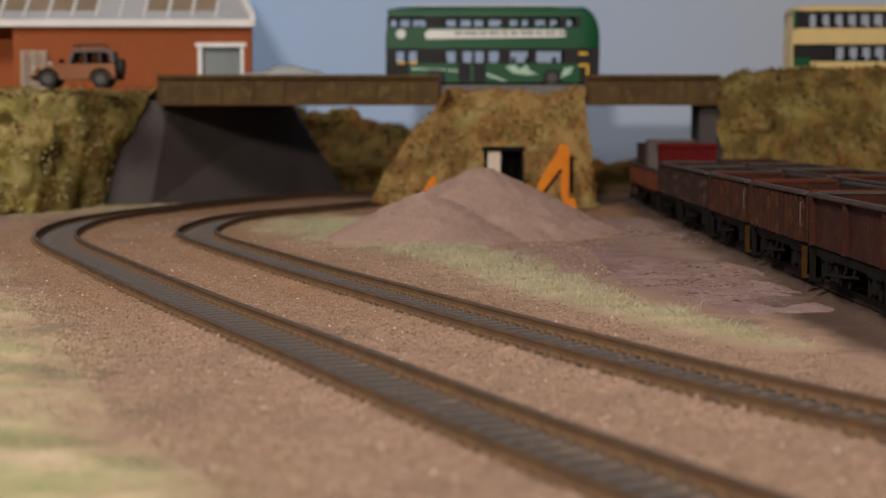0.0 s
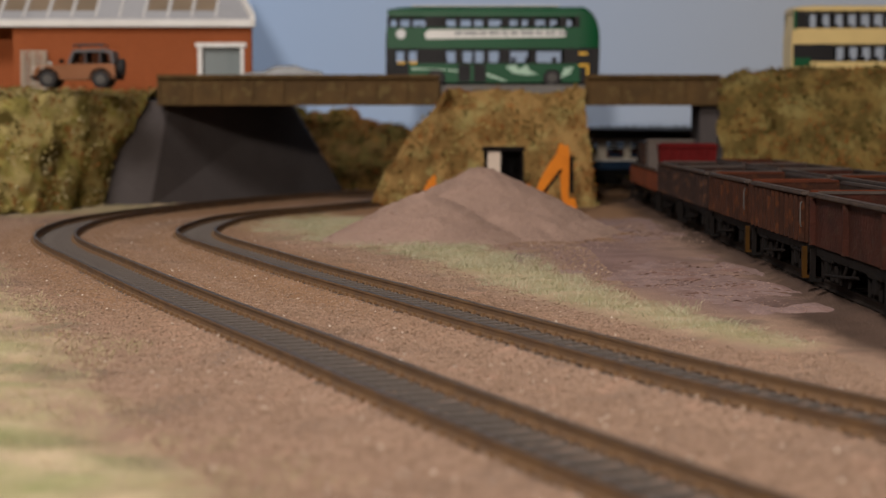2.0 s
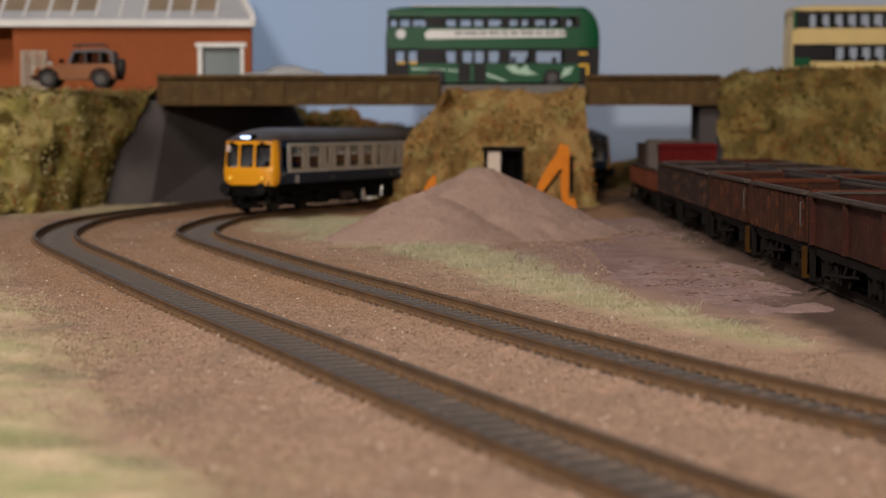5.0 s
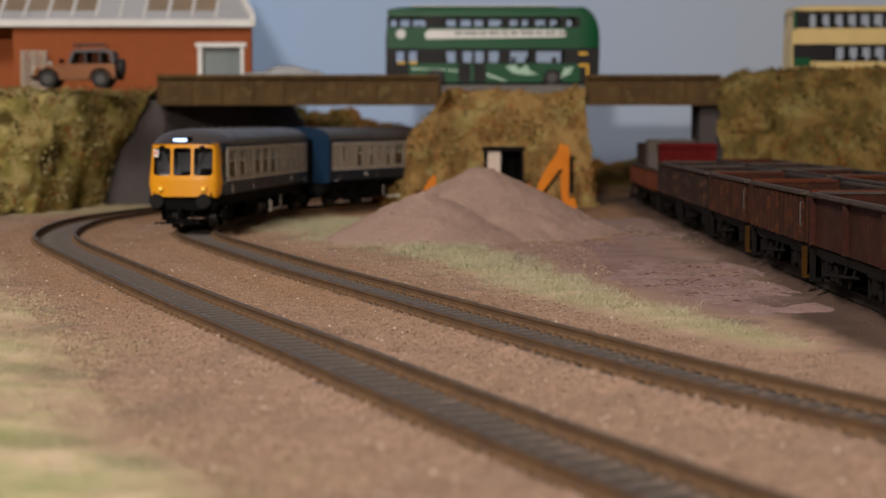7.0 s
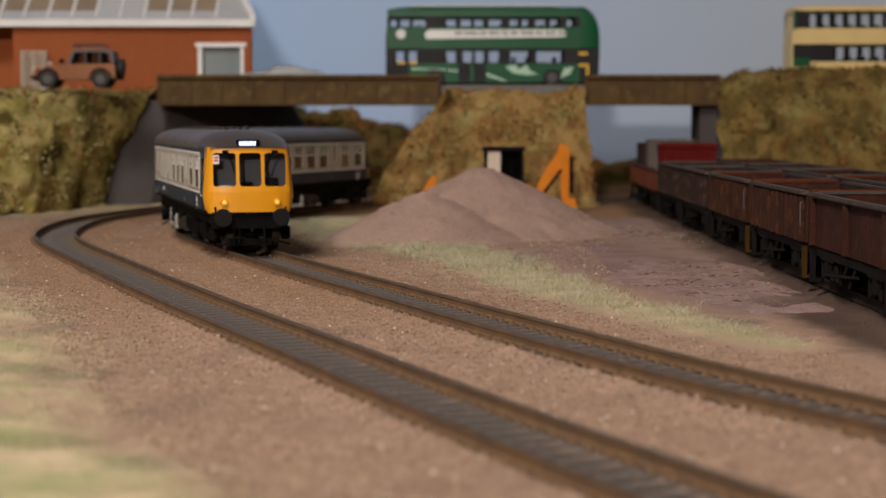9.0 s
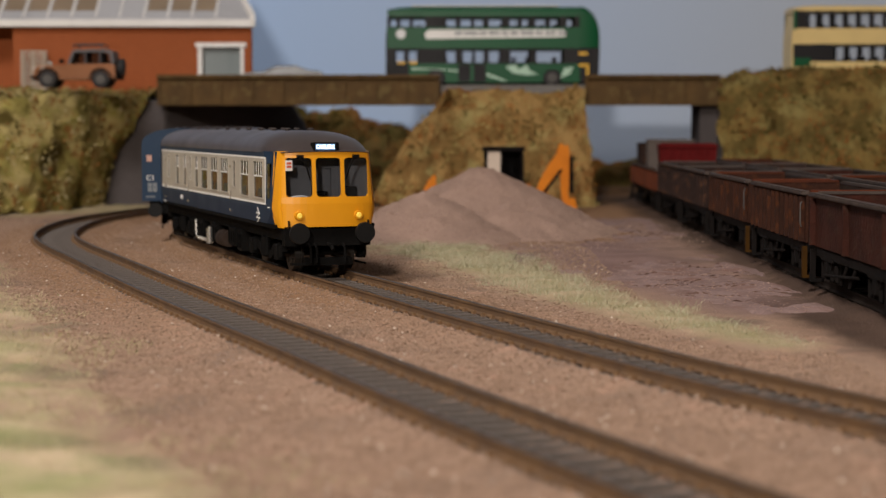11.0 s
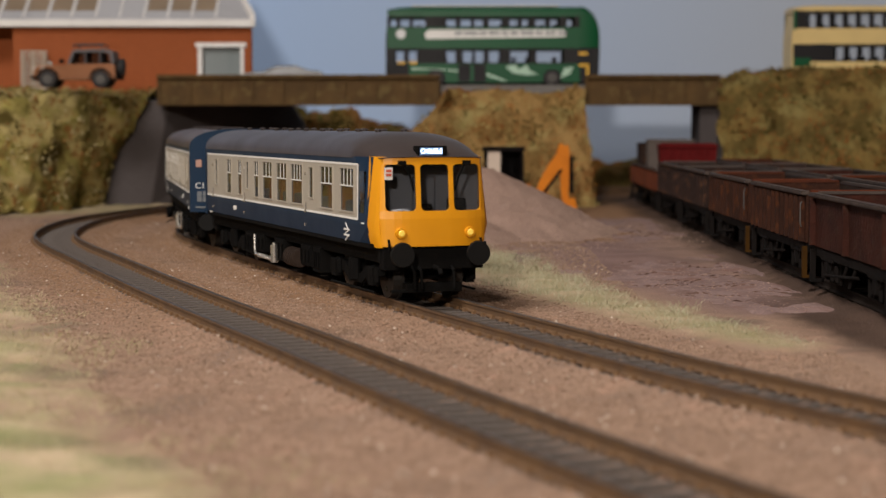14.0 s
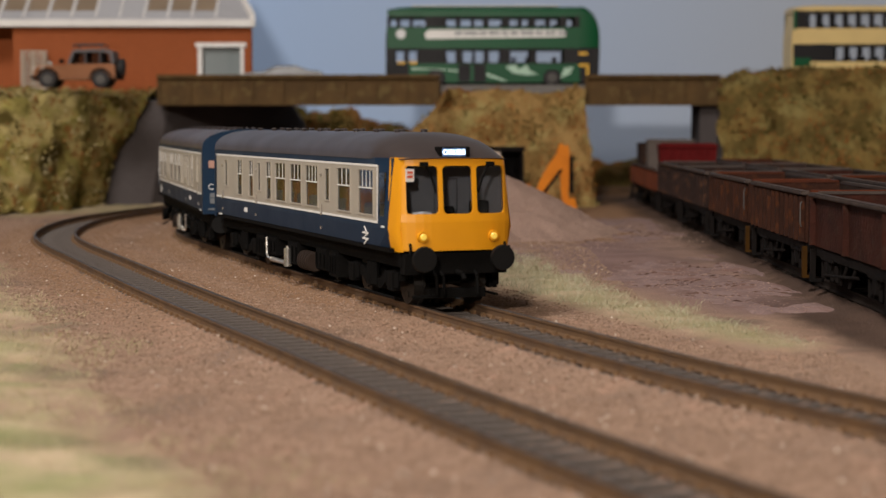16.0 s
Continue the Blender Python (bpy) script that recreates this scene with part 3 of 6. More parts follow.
def pierced(bm, u0, u1, z0, z1, holes, a0, a1, axis="x"):
    """A wall in the plane across the axis with rectangular openings (u0, u1, z0, z1), as boxes that butt together."""
    us = sorted({u0, u1, *(v for h in holes for v in h[:2])})
    zs = sorted({z0, z1, *(v for h in holes for v in h[2:])})
    for ua, ub in zip(us[:-1], us[1:]):
        for za, zb in zip(zs[:-1], zs[1:]):
            mu, mz = (ua + ub) / 2, (za + zb) / 2
            if not any(h[0] < mu < h[1] and h[2] < mz < h[3] for h in holes):
                put_box(bm, ua, ub, a0, a1, za, zb, axis)
    bmesh.ops.remove_doubles(bm, verts=bm.verts, dist=0.001)


def put_box(bm, ua, ub, a0, a1, za, zb, axis):
    if axis == "x":
        box(bm, a0, a1, ua, ub, za, zb)
    else:
        box(bm, ua, ub, a0, a1, za, zb)


WINDOWS = ((3.7, 16.9), (24.3, 36.8), (44.6, 49.0), (56.4, 69.5), (74.5, 87.0), (92.6, 105.0), (110.4, 116.5), (124.0, 127.6), (133.8, 139.7), (149.2, 156.1), (170.6, 174.6))
HALF, FLOOR_Z, CANT_Z, ROOF_Z = 17.5, 15.4, 39.2, 46.4
FRONT, REAR, BAND0 = 107.5, -98.0, 92.0
PIVOT_CAB, PIVOT_END = 78.0, 66.0


def ring_dome(y):
    """Roof rise at a distance behind the cab front."""
    d = FRONT - y
    return 1.0 if d > 30 else max(0.0, 1 - (1 - d / 30) ** 2.2)


def roof_part(ob):
    bm = bmesh.new()
    ys = [REAR, REAR + 4, -60, 0, 50] + [FRONT - 30 + 30 * (i / 14) for i in range(15)]
    secs = []
    for y in ys:
        g = ring_dome(y)
        d = max(0.0, 1 - (FRONT - y) / 26)
        half = HALF + 0.15 - 2.0 * min(1.0, max(0.0, (y - 88) / 14)) - 0.8 * d ** 2
        sec = []
        for i in range(21):
            a = math.pi * i / 20
            c, s = math.cos(a), math.sin(a)
            sec.append((half * (abs(c) ** 0.8) * (1 if c > 0 else -1), y - 1.0 * d - (0 if d == 0 else 2.4 * (abs(c) ** 3)) * d, CANT_Z + (ROOF_Z - CANT_Z) * (0.06 + 0.94 * g if g < 1 else 1.0) * s ** 0.85))
        secs.append(sec)
    loft(bm, secs)
    roof = part("roof", bm, M_ROOF, ob, "brown-grey domed roof", smooth=True)
    bm = bmesh.new()
    rod(bm, (0, 0, 0), (0, 0, 0.9), 0.9, 10)
    rod(bm, (0, 0, 0.9), (0, 0, 1.3), 1.3, 10, 0.7)
    vent = finish(bm, "roof_vent", M_ROOF)
    for i in range(9):
        for x in (-4.5, 4.5):
            share("roof_vent", vent, roof, pose(x * MM, (68 - i * 19 + (3 if x > 0 else 0)) * MM, (ROOF_Z - 0.5) * MM))


def cab_taper(bm):
    """Lean the cab sides in towards the roof and tuck the lower corners."""
    for v in bm.verts:
        t = min(1.0, max(0.0, (v.co.y - 90) / 12)) * min(1.0, max(0.0, (abs(v.co.x) - 14) / 3))
        lean = 2.0 * min(1.0, max(0.0, (v.co.z - 23) / 16)) + 1.6 * min(1.0, max(0.0, (18.5 - v.co.z) / 3.5)) ** 2
        v.co.x -= math.copysign(lean * t, v.co.x)


def cab_front(ob, lit):
    """The yellow end: tapered plan, three windows, raked upper half."""
    xs = [-15.4, -13.9, -5.4, -4.2, 4.2, 5.4, 13.9, 15.4]
    zs = [FLOOR_Z - 0.2, 22.8, 24.9, 37.6, 39.7]

    def yy(x, z):
        return FRONT - 2.6 * abs(x / 15.4) ** 3 - max(0, z - 23) * 0.10

    bm = bmesh.new()
    for i in range(7):
        for j in range(4):
            if j == 2 and i in (1, 3, 5):
                continue
            xa, xb, za, zb = xs[i], xs[i + 1], zs[j], zs[j + 1]
            n = 4
            for k in range(n):
                p, q = xa + (xb - xa) * k / n, xa + (xb - xa) * (k + 1) / n
                v = [(p, yy(p, za), za), (q, yy(q, za), za), (q, yy(q, zb), zb), (p, yy(p, zb), zb)]
                v += [(a, b - 0.9, c) for a, b, c in v]
                put(bm, v, [(0, 1, 2, 3), (7, 6, 5, 4), (0, 4, 5, 1), (1, 5, 6, 2), (2, 6, 7, 3), (3, 7, 4, 0)])
    for s in (-1, 1):
        sec = []
        for k in range(6):
            t = k / 5
            x, y = s * (15.4 + 2.1 * math.sin(t * math.pi / 2)), FRONT - 2.6 - 3.4 * (1 - math.cos(t * math.pi / 2)) - 1.6 * t
            sec.append([(x, y, FLOOR_Z - 0.6), (x, y - 0.3, 21), (x, y - 1.6, 39.7), (x - s * 0.9, y - 1.8, 39.7), (x - s * 0.9, y - 0.6, 21), (x - s * 0.9, y - 0.5, FLOOR_Z - 0.6)])
        loft(bm, sec)
    bmesh.ops.remove_doubles(bm, verts=bm.verts, dist=0.02)
    cab_taper(bm)
    front = part("cab_front", bm, M_YELLOW, ob, "plain warning-yellow cab end", smooth=True)
    for x0, x1 in ((-13.9, -5.4), (-4.2, 4.2), (5.4, 13.9)):
        bm = bmesh.new()
        v = [(x, yy(x, z) - 0.65, z) for x, z in ((x0, 24.9), (x1, 24.9), (x1, 37.6), (x0, 37.6))]
        put(bm, v + [(a, b - 0.3, c) for a, b, c in v], [(0, 1, 2, 3), (7, 6, 5, 4), (0, 4, 5, 1), (1, 5, 6, 2), (2, 6, 7, 3), (3, 7, 4, 0)])
        pane = part("windscreen", bm, M_SCREEN, front, "clear cab windscreen pane")
        pane.visible_shadow = False
        bm = bmesh.new()
        # rounded corner fillets of the opening
        for cx, cz, sx, sz in ((x0, 24.9, 1, 1), (x1, 24.9, -1, 1), (x0, 37.6, 1, -1), (x1, 37.6, -1, -1)):
            r = 1.3
            o = [(cx, cz)] + [(cx + sx * r * (1 - math.sin(a)), cz + sz * r * (1 - math.cos(a))) for a in (0, 0.4, 0.8, 1.2, math.pi / 2)]
            y = yy(cx, cz)
            prism(bm, o, y - 0.8, y - 0.02, "y")
        part("window_corner", bm, M_YELLOW, front)
    for s in (-1, 1):
        bm = bmesh.new()
        y = yy(10.0, 18.9)
        rod(bm, (s * 10.0, y - 0.3, 18.9), (s * 10.0, y + 0.9, 18.9), 1.6, 16, 1.4)
        lamp = part("marker_lamp", bm, M_YELLOW, front, "yellow marker lamp housing", smooth=True)
        bm = bmesh.new()
        rod(bm, (s * 10.0, y + 0.85, 18.9), (s * 10.0, y + 1.15, 18.9), 0.95, 14, 0.7)
        part("lens", bm, M_MARKER if lit else M_RED, lamp, "glowing amber lens", smooth=True)
        bm = bmesh.new()
        y = yy(8, 36) + 0.3
        pipe(bm, ((s * 9.3, y, 38.4), (s * 7.2, y + 0.1, 34.6), (s * 6.0, y, 30.4)), 0.26, 6)
        box(bm, s * 9.4 - 1.1, s * 9.4 + 1.1, y - 0.4, y + 0.4, 37.6, 38.6)
        part("wiper", bm, M_BLACK, front, "black windscreen wiper")
        bm = bmesh.new()
        rod(bm, (s * 11.0, FRONT - 3, 13.3), (s * 11.0, FRONT + 3.4, 13.3), 1.5, 12)
        rod(bm, (s * 11.0, FRONT + 3.4, 13.3), (s * 11.0, FRONT + 4.3, 13.3), 3.45, 24, 3.25)
        part("buffer", bm, M_BUFFER, ob, "round black buffer", smooth=True)
        bm = bmesh.new()
        pipe(bm, ((s * 13.4, FRONT - 1.0, 17.2), (s * 13.4, FRONT - 0.6, 16.2), (s * 13.4, FRONT - 0.6, 14.2)), 0.35, 6)
        part("lamp_iron", bm, M_BLACK, ob)
    bm = bmesh.new()
    y = yy(13.4, 33.4) - 0.3
    box(bm, 11.6, 13.9, y, y + 0.25, 33.4, 36.8)
    notice = part("notice", bm, M_WHITE, front, "small red and white window notice")
    bm = bmesh.new()
    for z in (34.4, 35.5):
        box(bm, 12.0, 13.5, y + 0.25, y + 0.4, z, z + 0.7)
    part("notice_print", bm, M_RED, notice)
    # destination box above the windows
    bm = bmesh.new()
    box(bm, -3.8, 4.8, FRONT - 5.5, FRONT - 1.7, 39.75, 42.6)
    box(bm, -3.5, 4.5, FRONT - 1.7, FRONT - 1.4, 39.95, 42.4)
    sign = part("destination_box", bm, M_BLACK, ob, "dark destination indicator box", bevel=0.25)
    bm = bmesh.new()
    box(bm, -2.3, 4.2, FRONT - 1.4, FRONT - 1.25, 40.1, 42.2)
    part("blind", bm, M_SIGNGLOW if lit else M_BLACK, sign)
    if lit:
        cu = bpy.data.curves.new("destination", "FONT")
        cu.body, cu.size, cu.extrude, cu.align_x, cu.align_y, cu.offset = "CARLISLE", 1.75 * MM, 0.1 * MM, "CENTER", "CENTER", 0.00004
        cu.materials.append(M_SIGNLIT)
        tx = new("lettering", cu)
        tx.parent = sign
        tx.matrix_basis = pose(0.95 * MM, (FRONT - 1.14) * MM, 41.15 * MM, 90, 0, 180) @ Matrix.Diagonal((0.86, 1, 1, 1))
        tagged(tx, "white lit destination lettering CARLISLE")
    # inside of the cab
    bm = bmesh.new()
    pierced(bm, -16, 16, FLOOR_Z, 37, [(-3.4, 3.4, FLOOR_Z, 34)], FRONT - 10.4, FRONT - 9.8, "y")
    box(bm, -3.4, 3.4, FRONT - 11.4, FRONT - 10.8, FLOOR_Z, 34.6)
    part("cab_partition", bm, M_CABGREY, ob)
    bm = bmesh.new()
    box(bm, -14, 14, FRONT - 7.6, FRONT - 4.6, FLOOR_Z, 23.4)
    part("cab_shelf", bm, M_CABGREY, ob, bevel=0.3)
    bm = bmesh.new()
    box(bm, -12, -6.5, FRONT - 9.7, FRONT - 8.4, FLOOR_Z, 28)
    box(bm, -2, 2.6, FRONT - 9.7, FRONT - 8.4, FLOOR_Z, 26.5)
    part("cab_desk", bm, M_BLACK, ob, bevel=0.3)
    bm = bmesh.new()
    pipe(bm, ((6.5, FRONT - 3.6, 24.8), (9.0, FRONT - 3.2, 25.1), (11.5, FRONT - 4.2, 24.8)), 0.4, 6)
    part("control_handle", bm, M_WHITE, ob)


def bogie(ob, y):
    b = new("bogie")
    b.empty_display_size = 0.005
    b.parent = ob
    b.matrix_basis = pose(0, y * MM, 0)
    for s in (-1, 1):
        bm = bmesh.new()
        x = s * 13.2
        prism(bm, ((-22, 8.4), (-17, 9.6), (-9, 8.6), (-5, 6.2), (5, 6.2), (9, 8.6), (17, 9.6), (22, 8.4), (22, 6.8), (17, 6.4), (10, 5.6), (6, 3.6), (-6, 3.6), (-10, 5.6), (-17, 6.4), (-22, 6.8)), x - 0.8, x + 0.8)
        for a in (-17, 17):
            box(bm, x - 1.2 + s * 0.8, x + 1.2 + s * 0.8, a - 2.0, a + 2.0, 4.0, 9.0)
            for q in (-3.4, 3.4):
                rod(bm, (x + s * 1.0, a + q, 5.0), (x + s * 1.0, a + q, 9.0), 0.9, 8)
        for q in (-2.2, 0, 2.2):
            rod(bm, (x + s, q, 4.4), (x + s, q, 10.5), 1.1, 8)
        pipe(bm, ((x + s * 1.6, -20, 2.2), (x + s * 1.6, 20, 2.2)), 0.35, 6)
        part("side_frame", bm, M_BLACK, b)
    bm = bmesh.new()
    box(bm, -12, 12, -4, 4, 6.5, 12.5)
    box(bm, -11, 11, -21.5, -20.0, 6.0, 8.0)
    box(bm, -11, 11, 20.0, 21.5, 6.0, 8.0)
    part("bolster", bm, M_BLACK, b)
    sets = []
    for a in (-17, 17):
        bm = bmesh.new()
        rod(bm, (-12.6, 0, 0), (12.6, 0, 0), 1.0, 8)
        for s in (-1, 1):
            rod(bm, (s * 7.3, 0, 0), (s * 8.0, 0, 0), 6.5, 24)
            rod(bm, (s * 8.0, 0, 0), (s * 10.2, 0, 0), 5.9, 24, 5.8)
            for k in range(4):
                c, w = math.cos(k * math.pi / 2), math.sin(k * math.pi / 2)
                rod(bm, (s * 10.2, c * 3.4, w * 3.4), (s * 10.5, c * 3.4, w * 3.4), 0.9, 6)
        ws = part("wheelset", bm, M_WHEEL, b, "dark steel wheelset", at=(0, a, 6.05))
        sets.append((ws, a))
    return b, sets


def rail_car(name, label, windows, lit):
    ob = thing(name, label, "railcar", "two-car diesel train")
    bm = bmesh.new()
    box(bm, -17.2, 17.2, REAR + 1, FRONT - 6, FLOOR_Z - 0.8, FLOOR_Z + 0.4)
    part("floor_pan", bm, M_BLACK, ob)
    holes = [(BAND0 - b, BAND0 - a, 24.0, 36.0) if b - a > 5 else (BAND0 - b, BAND0 - a, 26.4, 35.5) for a, b in windows]
    for s in (-1, 1):
        a0, a1 = sorted((s * HALF, s * (HALF - 0.4)))
        bm = bmesh.new()
        for y0, y1 in ((REAR, 90.0), (90.0, FRONT - 7.2)):
            prism(bm, ((s * (HALF - 0.5), FLOOR_Z - 0.8), (s * HALF, 20.6), (s * HALF, 22.2), (s * (HALF - 0.4), 22.2), (s * (HALF - 0.9), FLOOR_Z - 0.8)), y0, y1, "y")
            box(bm, a0, a1, y0, y1, 37.5, CANT_Z + 0.4)
        pierced(bm, BAND0, FRONT - 7.2, 22.2, 37.5, [(FRONT - 15, FRONT - 10.5, 24, 35.6)], a0, a1)
        pierced(bm, REAR, REAR + 2.6, 22.2, 37.5, [], a0, a1)
        cab_taper(bm)
        side = part("body_side", bm, M_BLUE, ob, "dark blue lower side panel")
        bm = bmesh.new()
        pierced(bm, REAR + 2.6, BAND0, 22.2, 37.5, holes, a0, a1)
        band = part("window_band", bm, M_PEARL, ob, "pearl grey window band")
        bm = bmesh.new()
        e0, e1 = sorted((s * HALF, s * (HALF + 0.12)))
        box(bm, e0, e1, REAR + 2.6, BAND0, 37.1, 37.7)
        box(bm, e0, e1, REAR + 2.6, BAND0, 21.9, 22.5)
        box(bm, e0, e1, BAND0 - 0.4, BAND0, 22.5, 37.1)
        part("lining", bm, M_LINING, band, "thin white lining")
        for h in holes:
            bm = bmesh.new()
            # raised frame round each light
            x0, x1 = sorted((s * (HALF - 0.1), s * (HALF + 0.22)))
            w = 0.45
            pierced(bm, h[0] - w, h[1] + w, h[2] - w, h[3] + w, [h], x0, x1)
            part("window_frame", bm, M_PEARL, band)
            bm = bmesh.new()
            x0, x1 = sorted((s * (HALF - 0.32), s * (HALF - 0.22)))
            box(bm, x0, x1, h[0], h[1], h[2], h[3])
            part("window_pane", bm, M_GLASS, band).visible_shadow = False
            if h[1] - h[0] > 5:
                bm = bmesh.new()
                x0, x1 = sorted((s * (HALF - 0.2), s * (HALF - 0.06)))
                box(bm, x0, x1, h[0], h[1], 31.0, 31.35)
                k = max(2, int((h[1] - h[0]) / 3.2))
                for i in range(1, k):
                    y = h[0] + (h[1] - h[0]) * i / k
                    box(bm, x0, x1, y - 0.12, y + 0.12, 31.35, h[3])
                part("ventilator", bm, M_LINING, band)
        bm = bmesh.new()
        x0, x1 = sorted((s * (HALF - 0.32), s * (HALF - 0.22)))
        box(bm, x0, x1, FRONT - 15, FRONT - 10.5, 24, 35.6)
        part("cab_side_window", bm, M_GLASS, side).visible_shadow = False
        # paired arrow emblem and small markings as plain strokes
        bm = bmesh.new()
        x0, x1 = sorted((s * (HALF - 0.05), s * (HALF + 0.1)))
        for z in (16.9, 18.5):
            box(bm, x0, x1, BAND0 - 13.1, BAND0 - 8.1, z, z + 0.55)
        prism(bm, ((BAND0 - 12.1, 20.6), (BAND0 - 11.3, 20.6), (BAND0 - 9.1, 19.0), (BAND0 - 9.9, 19.0)), x0, x1)
        prism(bm, ((BAND0 - 9.3, 18.5), (BAND0 - 8.5, 18.5), (BAND0 - 11.9, 17.4), (BAND0 - 12.7, 17.4)), x0, x1)
        prism(bm, ((BAND0 - 12.1, 15.6), (BAND0 - 11.3, 15.6), (BAND0 - 9.1, 16.9), (BAND0 - 9.9, 16.9)), x0, x1)
        part("emblem", bm, M_LINING, side, "white double arrow emblem strokes")
        for y, w, z, tall in ((-54.4, 1.0, 18.2, 1.5), (-52.8, 1.0, 18.2, 1.5), (-51.2, 1.0, 18.2, 1.5), (-92, 4.4, 15.6, 0.5), (95, 2.6, 21.0, 0.5)):
            bm = bmesh.new()
            box(bm, x0, x1, y, y + w, z, z + tall)
            part("marking", bm, M_LINING, side)
        for d in (-86, -38, 39):
            bm = bmesh.new()
            x0, x1 = sorted((s * (HALF - 0.02), s * (HALF + 0.45)))
            for z in (17.5, 21.6, 33.0):
                box(bm, x0, x1, d, d + 0.8, z, z + 0.9)
            pipe(bm, ((s * (HALF + 0.5), d + 2, 22.0), (s * (HALF + 0.5), d + 2, 25.0)), 0.16, 5)
            part("door_hardware", bm, M_STEEL, side)
    roof_part(ob)
    cab_front(ob, lit)
    # inner end with gangway
    bm = bmesh.new()
    n = 14
    o = [(-HALF, FLOOR_Z - 0.8), (HALF, FLOOR_Z - 0.8)] + [(HALF * math.cos(math.pi * i / n), CANT_Z + (ROOF_Z - CANT_Z) * math.sin(math.pi * i / n) ** 0.85 + 0.3) for i in range(n + 1)]
    prism(bm, o, REAR - 0.9, REAR + 0.6, "y")
    end = part("end_panel", bm, M_BLUE, ob, "plain blue inner end")
    bm = bmesh.new()
    box(bm, -7, 7, REAR - 4.5, REAR - 0.9, 13, 40)
    part("gangway", bm, M_BLACK, ob, "black corridor gangway", bevel=0.8)
    bm = bmesh.new()
    box(bm, -15.5, -11.5, REAR - 1.1, REAR - 0.9, 16.2, 16.8)
    for x in (-14.8, -12.6):
        box(bm, x, x + 1.8, REAR - 1.1, REAR - 0.9, 18.6, 20.6)
        box(bm, x, x + 1.8, REAR - 1.1, REAR - 0.9, 20.8, 22.6)
    part("end_marking", bm, mat_grey(), end)
    bm = bmesh.new()
    box(bm, -15.2, -13.0, REAR - 1.12, REAR - 0.9, 32, 34.8)
    part("end_notice", bm, M_NOTICE, end)
    cu = bpy.data.curves.new("set_code", "FONT")
    cu.body, cu.size, cu.extrude, cu.align_x = "C1", 3.2 * MM, 0.05 * MM, "CENTER"
    cu.materials.append(M_LINING)
    tx = new("lettering", cu)
    tx.parent = end
    tx.matrix_basis = pose(-13.6 * MM, (REAR - 1.0) * MM, 23.8 * MM, 90, 0, 0)
    for s in (-1, 1):
        bm = bmesh.new()
        rod(bm, (s * 11.2, REAR + 2, 10.6), (s * 11.2, REAR - 2.6, 10.6), 1.3, 10)
        rod(bm, (s * 11.2, REAR - 2.6, 10.6), (s * 11.2, REAR - 3.2, 10.6), 3.2, 20)
        part("buffer", bm, M_BUFFER, ob, smooth=True)
    # seats and inside walls
    bm = bmesh.new()
    box(bm, -6.4, 6.4, -1.4, 1.4, FLOOR_Z + 0.5, 30.4)
    back = finish(bm, "seat", M_SEAT, bevel=0.3)
    bm = bmesh.new()
    box(bm, -6.4, 6.4, -4.9, 4.9, FLOOR_Z + 0.5, 27.0)
    cushion = finish(bm, "seat_cushion", M_SEATBLUE, bevel=0.3)
    for i in range(13):
        for x in (-10.4, 10.4):
            seat = share("seat", back, ob, pose(x * MM, (76 - i * 13.6) * MM, 0))
            share("seat_cushion", cushion, seat, pose(0, 6.6 * MM, 0))
    for s in (-1, 1):
        bm = bmesh.new()
        pierced(bm, REAR + 1, BAND0 - 2, FLOOR_Z, CANT_Z, [(h[0] - 0.3, h[1] + 0.3, h[2] - 0.3, h[3] + 0.3) for h in holes], *sorted((s * (HALF - 0.45), s * (HALF - 0.6))))
        part("inner_lining", bm, M_BROWNIN, ob)
    # underframe
    bm = bmesh.new()
    for s in (-1, 1):
        x = s * 14.0
        box(bm, x - 0.7, x + 0.7, REAR + 1, FRONT - 4, 10.6, FLOOR_Z - 0.9)
    box(bm, -14.5, 14.5, FRONT - 6, FRONT - 1.6, 8.8, FLOOR_Z - 0.8)
    box(bm, -14.5, 14.5, REAR + 0.6, REAR + 4, 8.8, FLOOR_Z - 0.9)
    part("solebar", bm, M_BLACK, ob, bevel=0.2)
    for s in (-1, 1):
        for y0, y1, z0 in ((40, 48, 3.4), (26, 37, 4.5), (-6, 6, 3.8), (-32, -20, 5.0), (-46, -36, 3.6)):
            bm = bmesh.new()
            box(bm, *sorted((s * 8, s * 15.5)), y0, y1, z0, 11.2)
            for k in range(3):
                y = y0 + 1 + k * (y1 - y0 - 3) / 2
                box(bm, *sorted((s * 15.4, s * 16.0)), y, y + 1, z0 + 1, 10)
            part("equipment_box", bm, M_BLACK, ob, bevel=0.3)
        bm = bmesh.new()
        rod(bm, (s * 14.5, 11, 6.2), (s * 14.5, 23, 6.2), 2.8, 14)
        for k in range(5):
            rod(bm, (s * 14.5, 12 + 2.4 * k, 6.2), (s * 14.5, 12.8 + 2.4 * k, 6.2), 3.1, 14)
        part("silencer", bm, M_GRIMESHADE, ob, "rust-brown ribbed exhaust silencer", smooth=True)
        bm = bmesh.new()
        pipe(bm, ((s * 16.8, -27, 11.0), (s * 16.8, -26.6, 5.4), (s * 16.8, -25.4, 4.4), (s * 16.8, -1.5, 4.0)), 0.5, 8)
        for k in range(8):
            rod(bm, (s * 16.8, -21 + 2.3 * k, 4.2), (s * 16.8, -20 + 2.3 * k, 4.2), 0.8, 8)
        rod(bm, (s * 16.8, -1.0, 3.2), (s * 16.8, -1.0, 9.0), 1.3, 12)
        rod(bm, (s * 16.8, -1.0, 9.0), (s * 16.8, -1.0, 9.8), 0.6, 8)
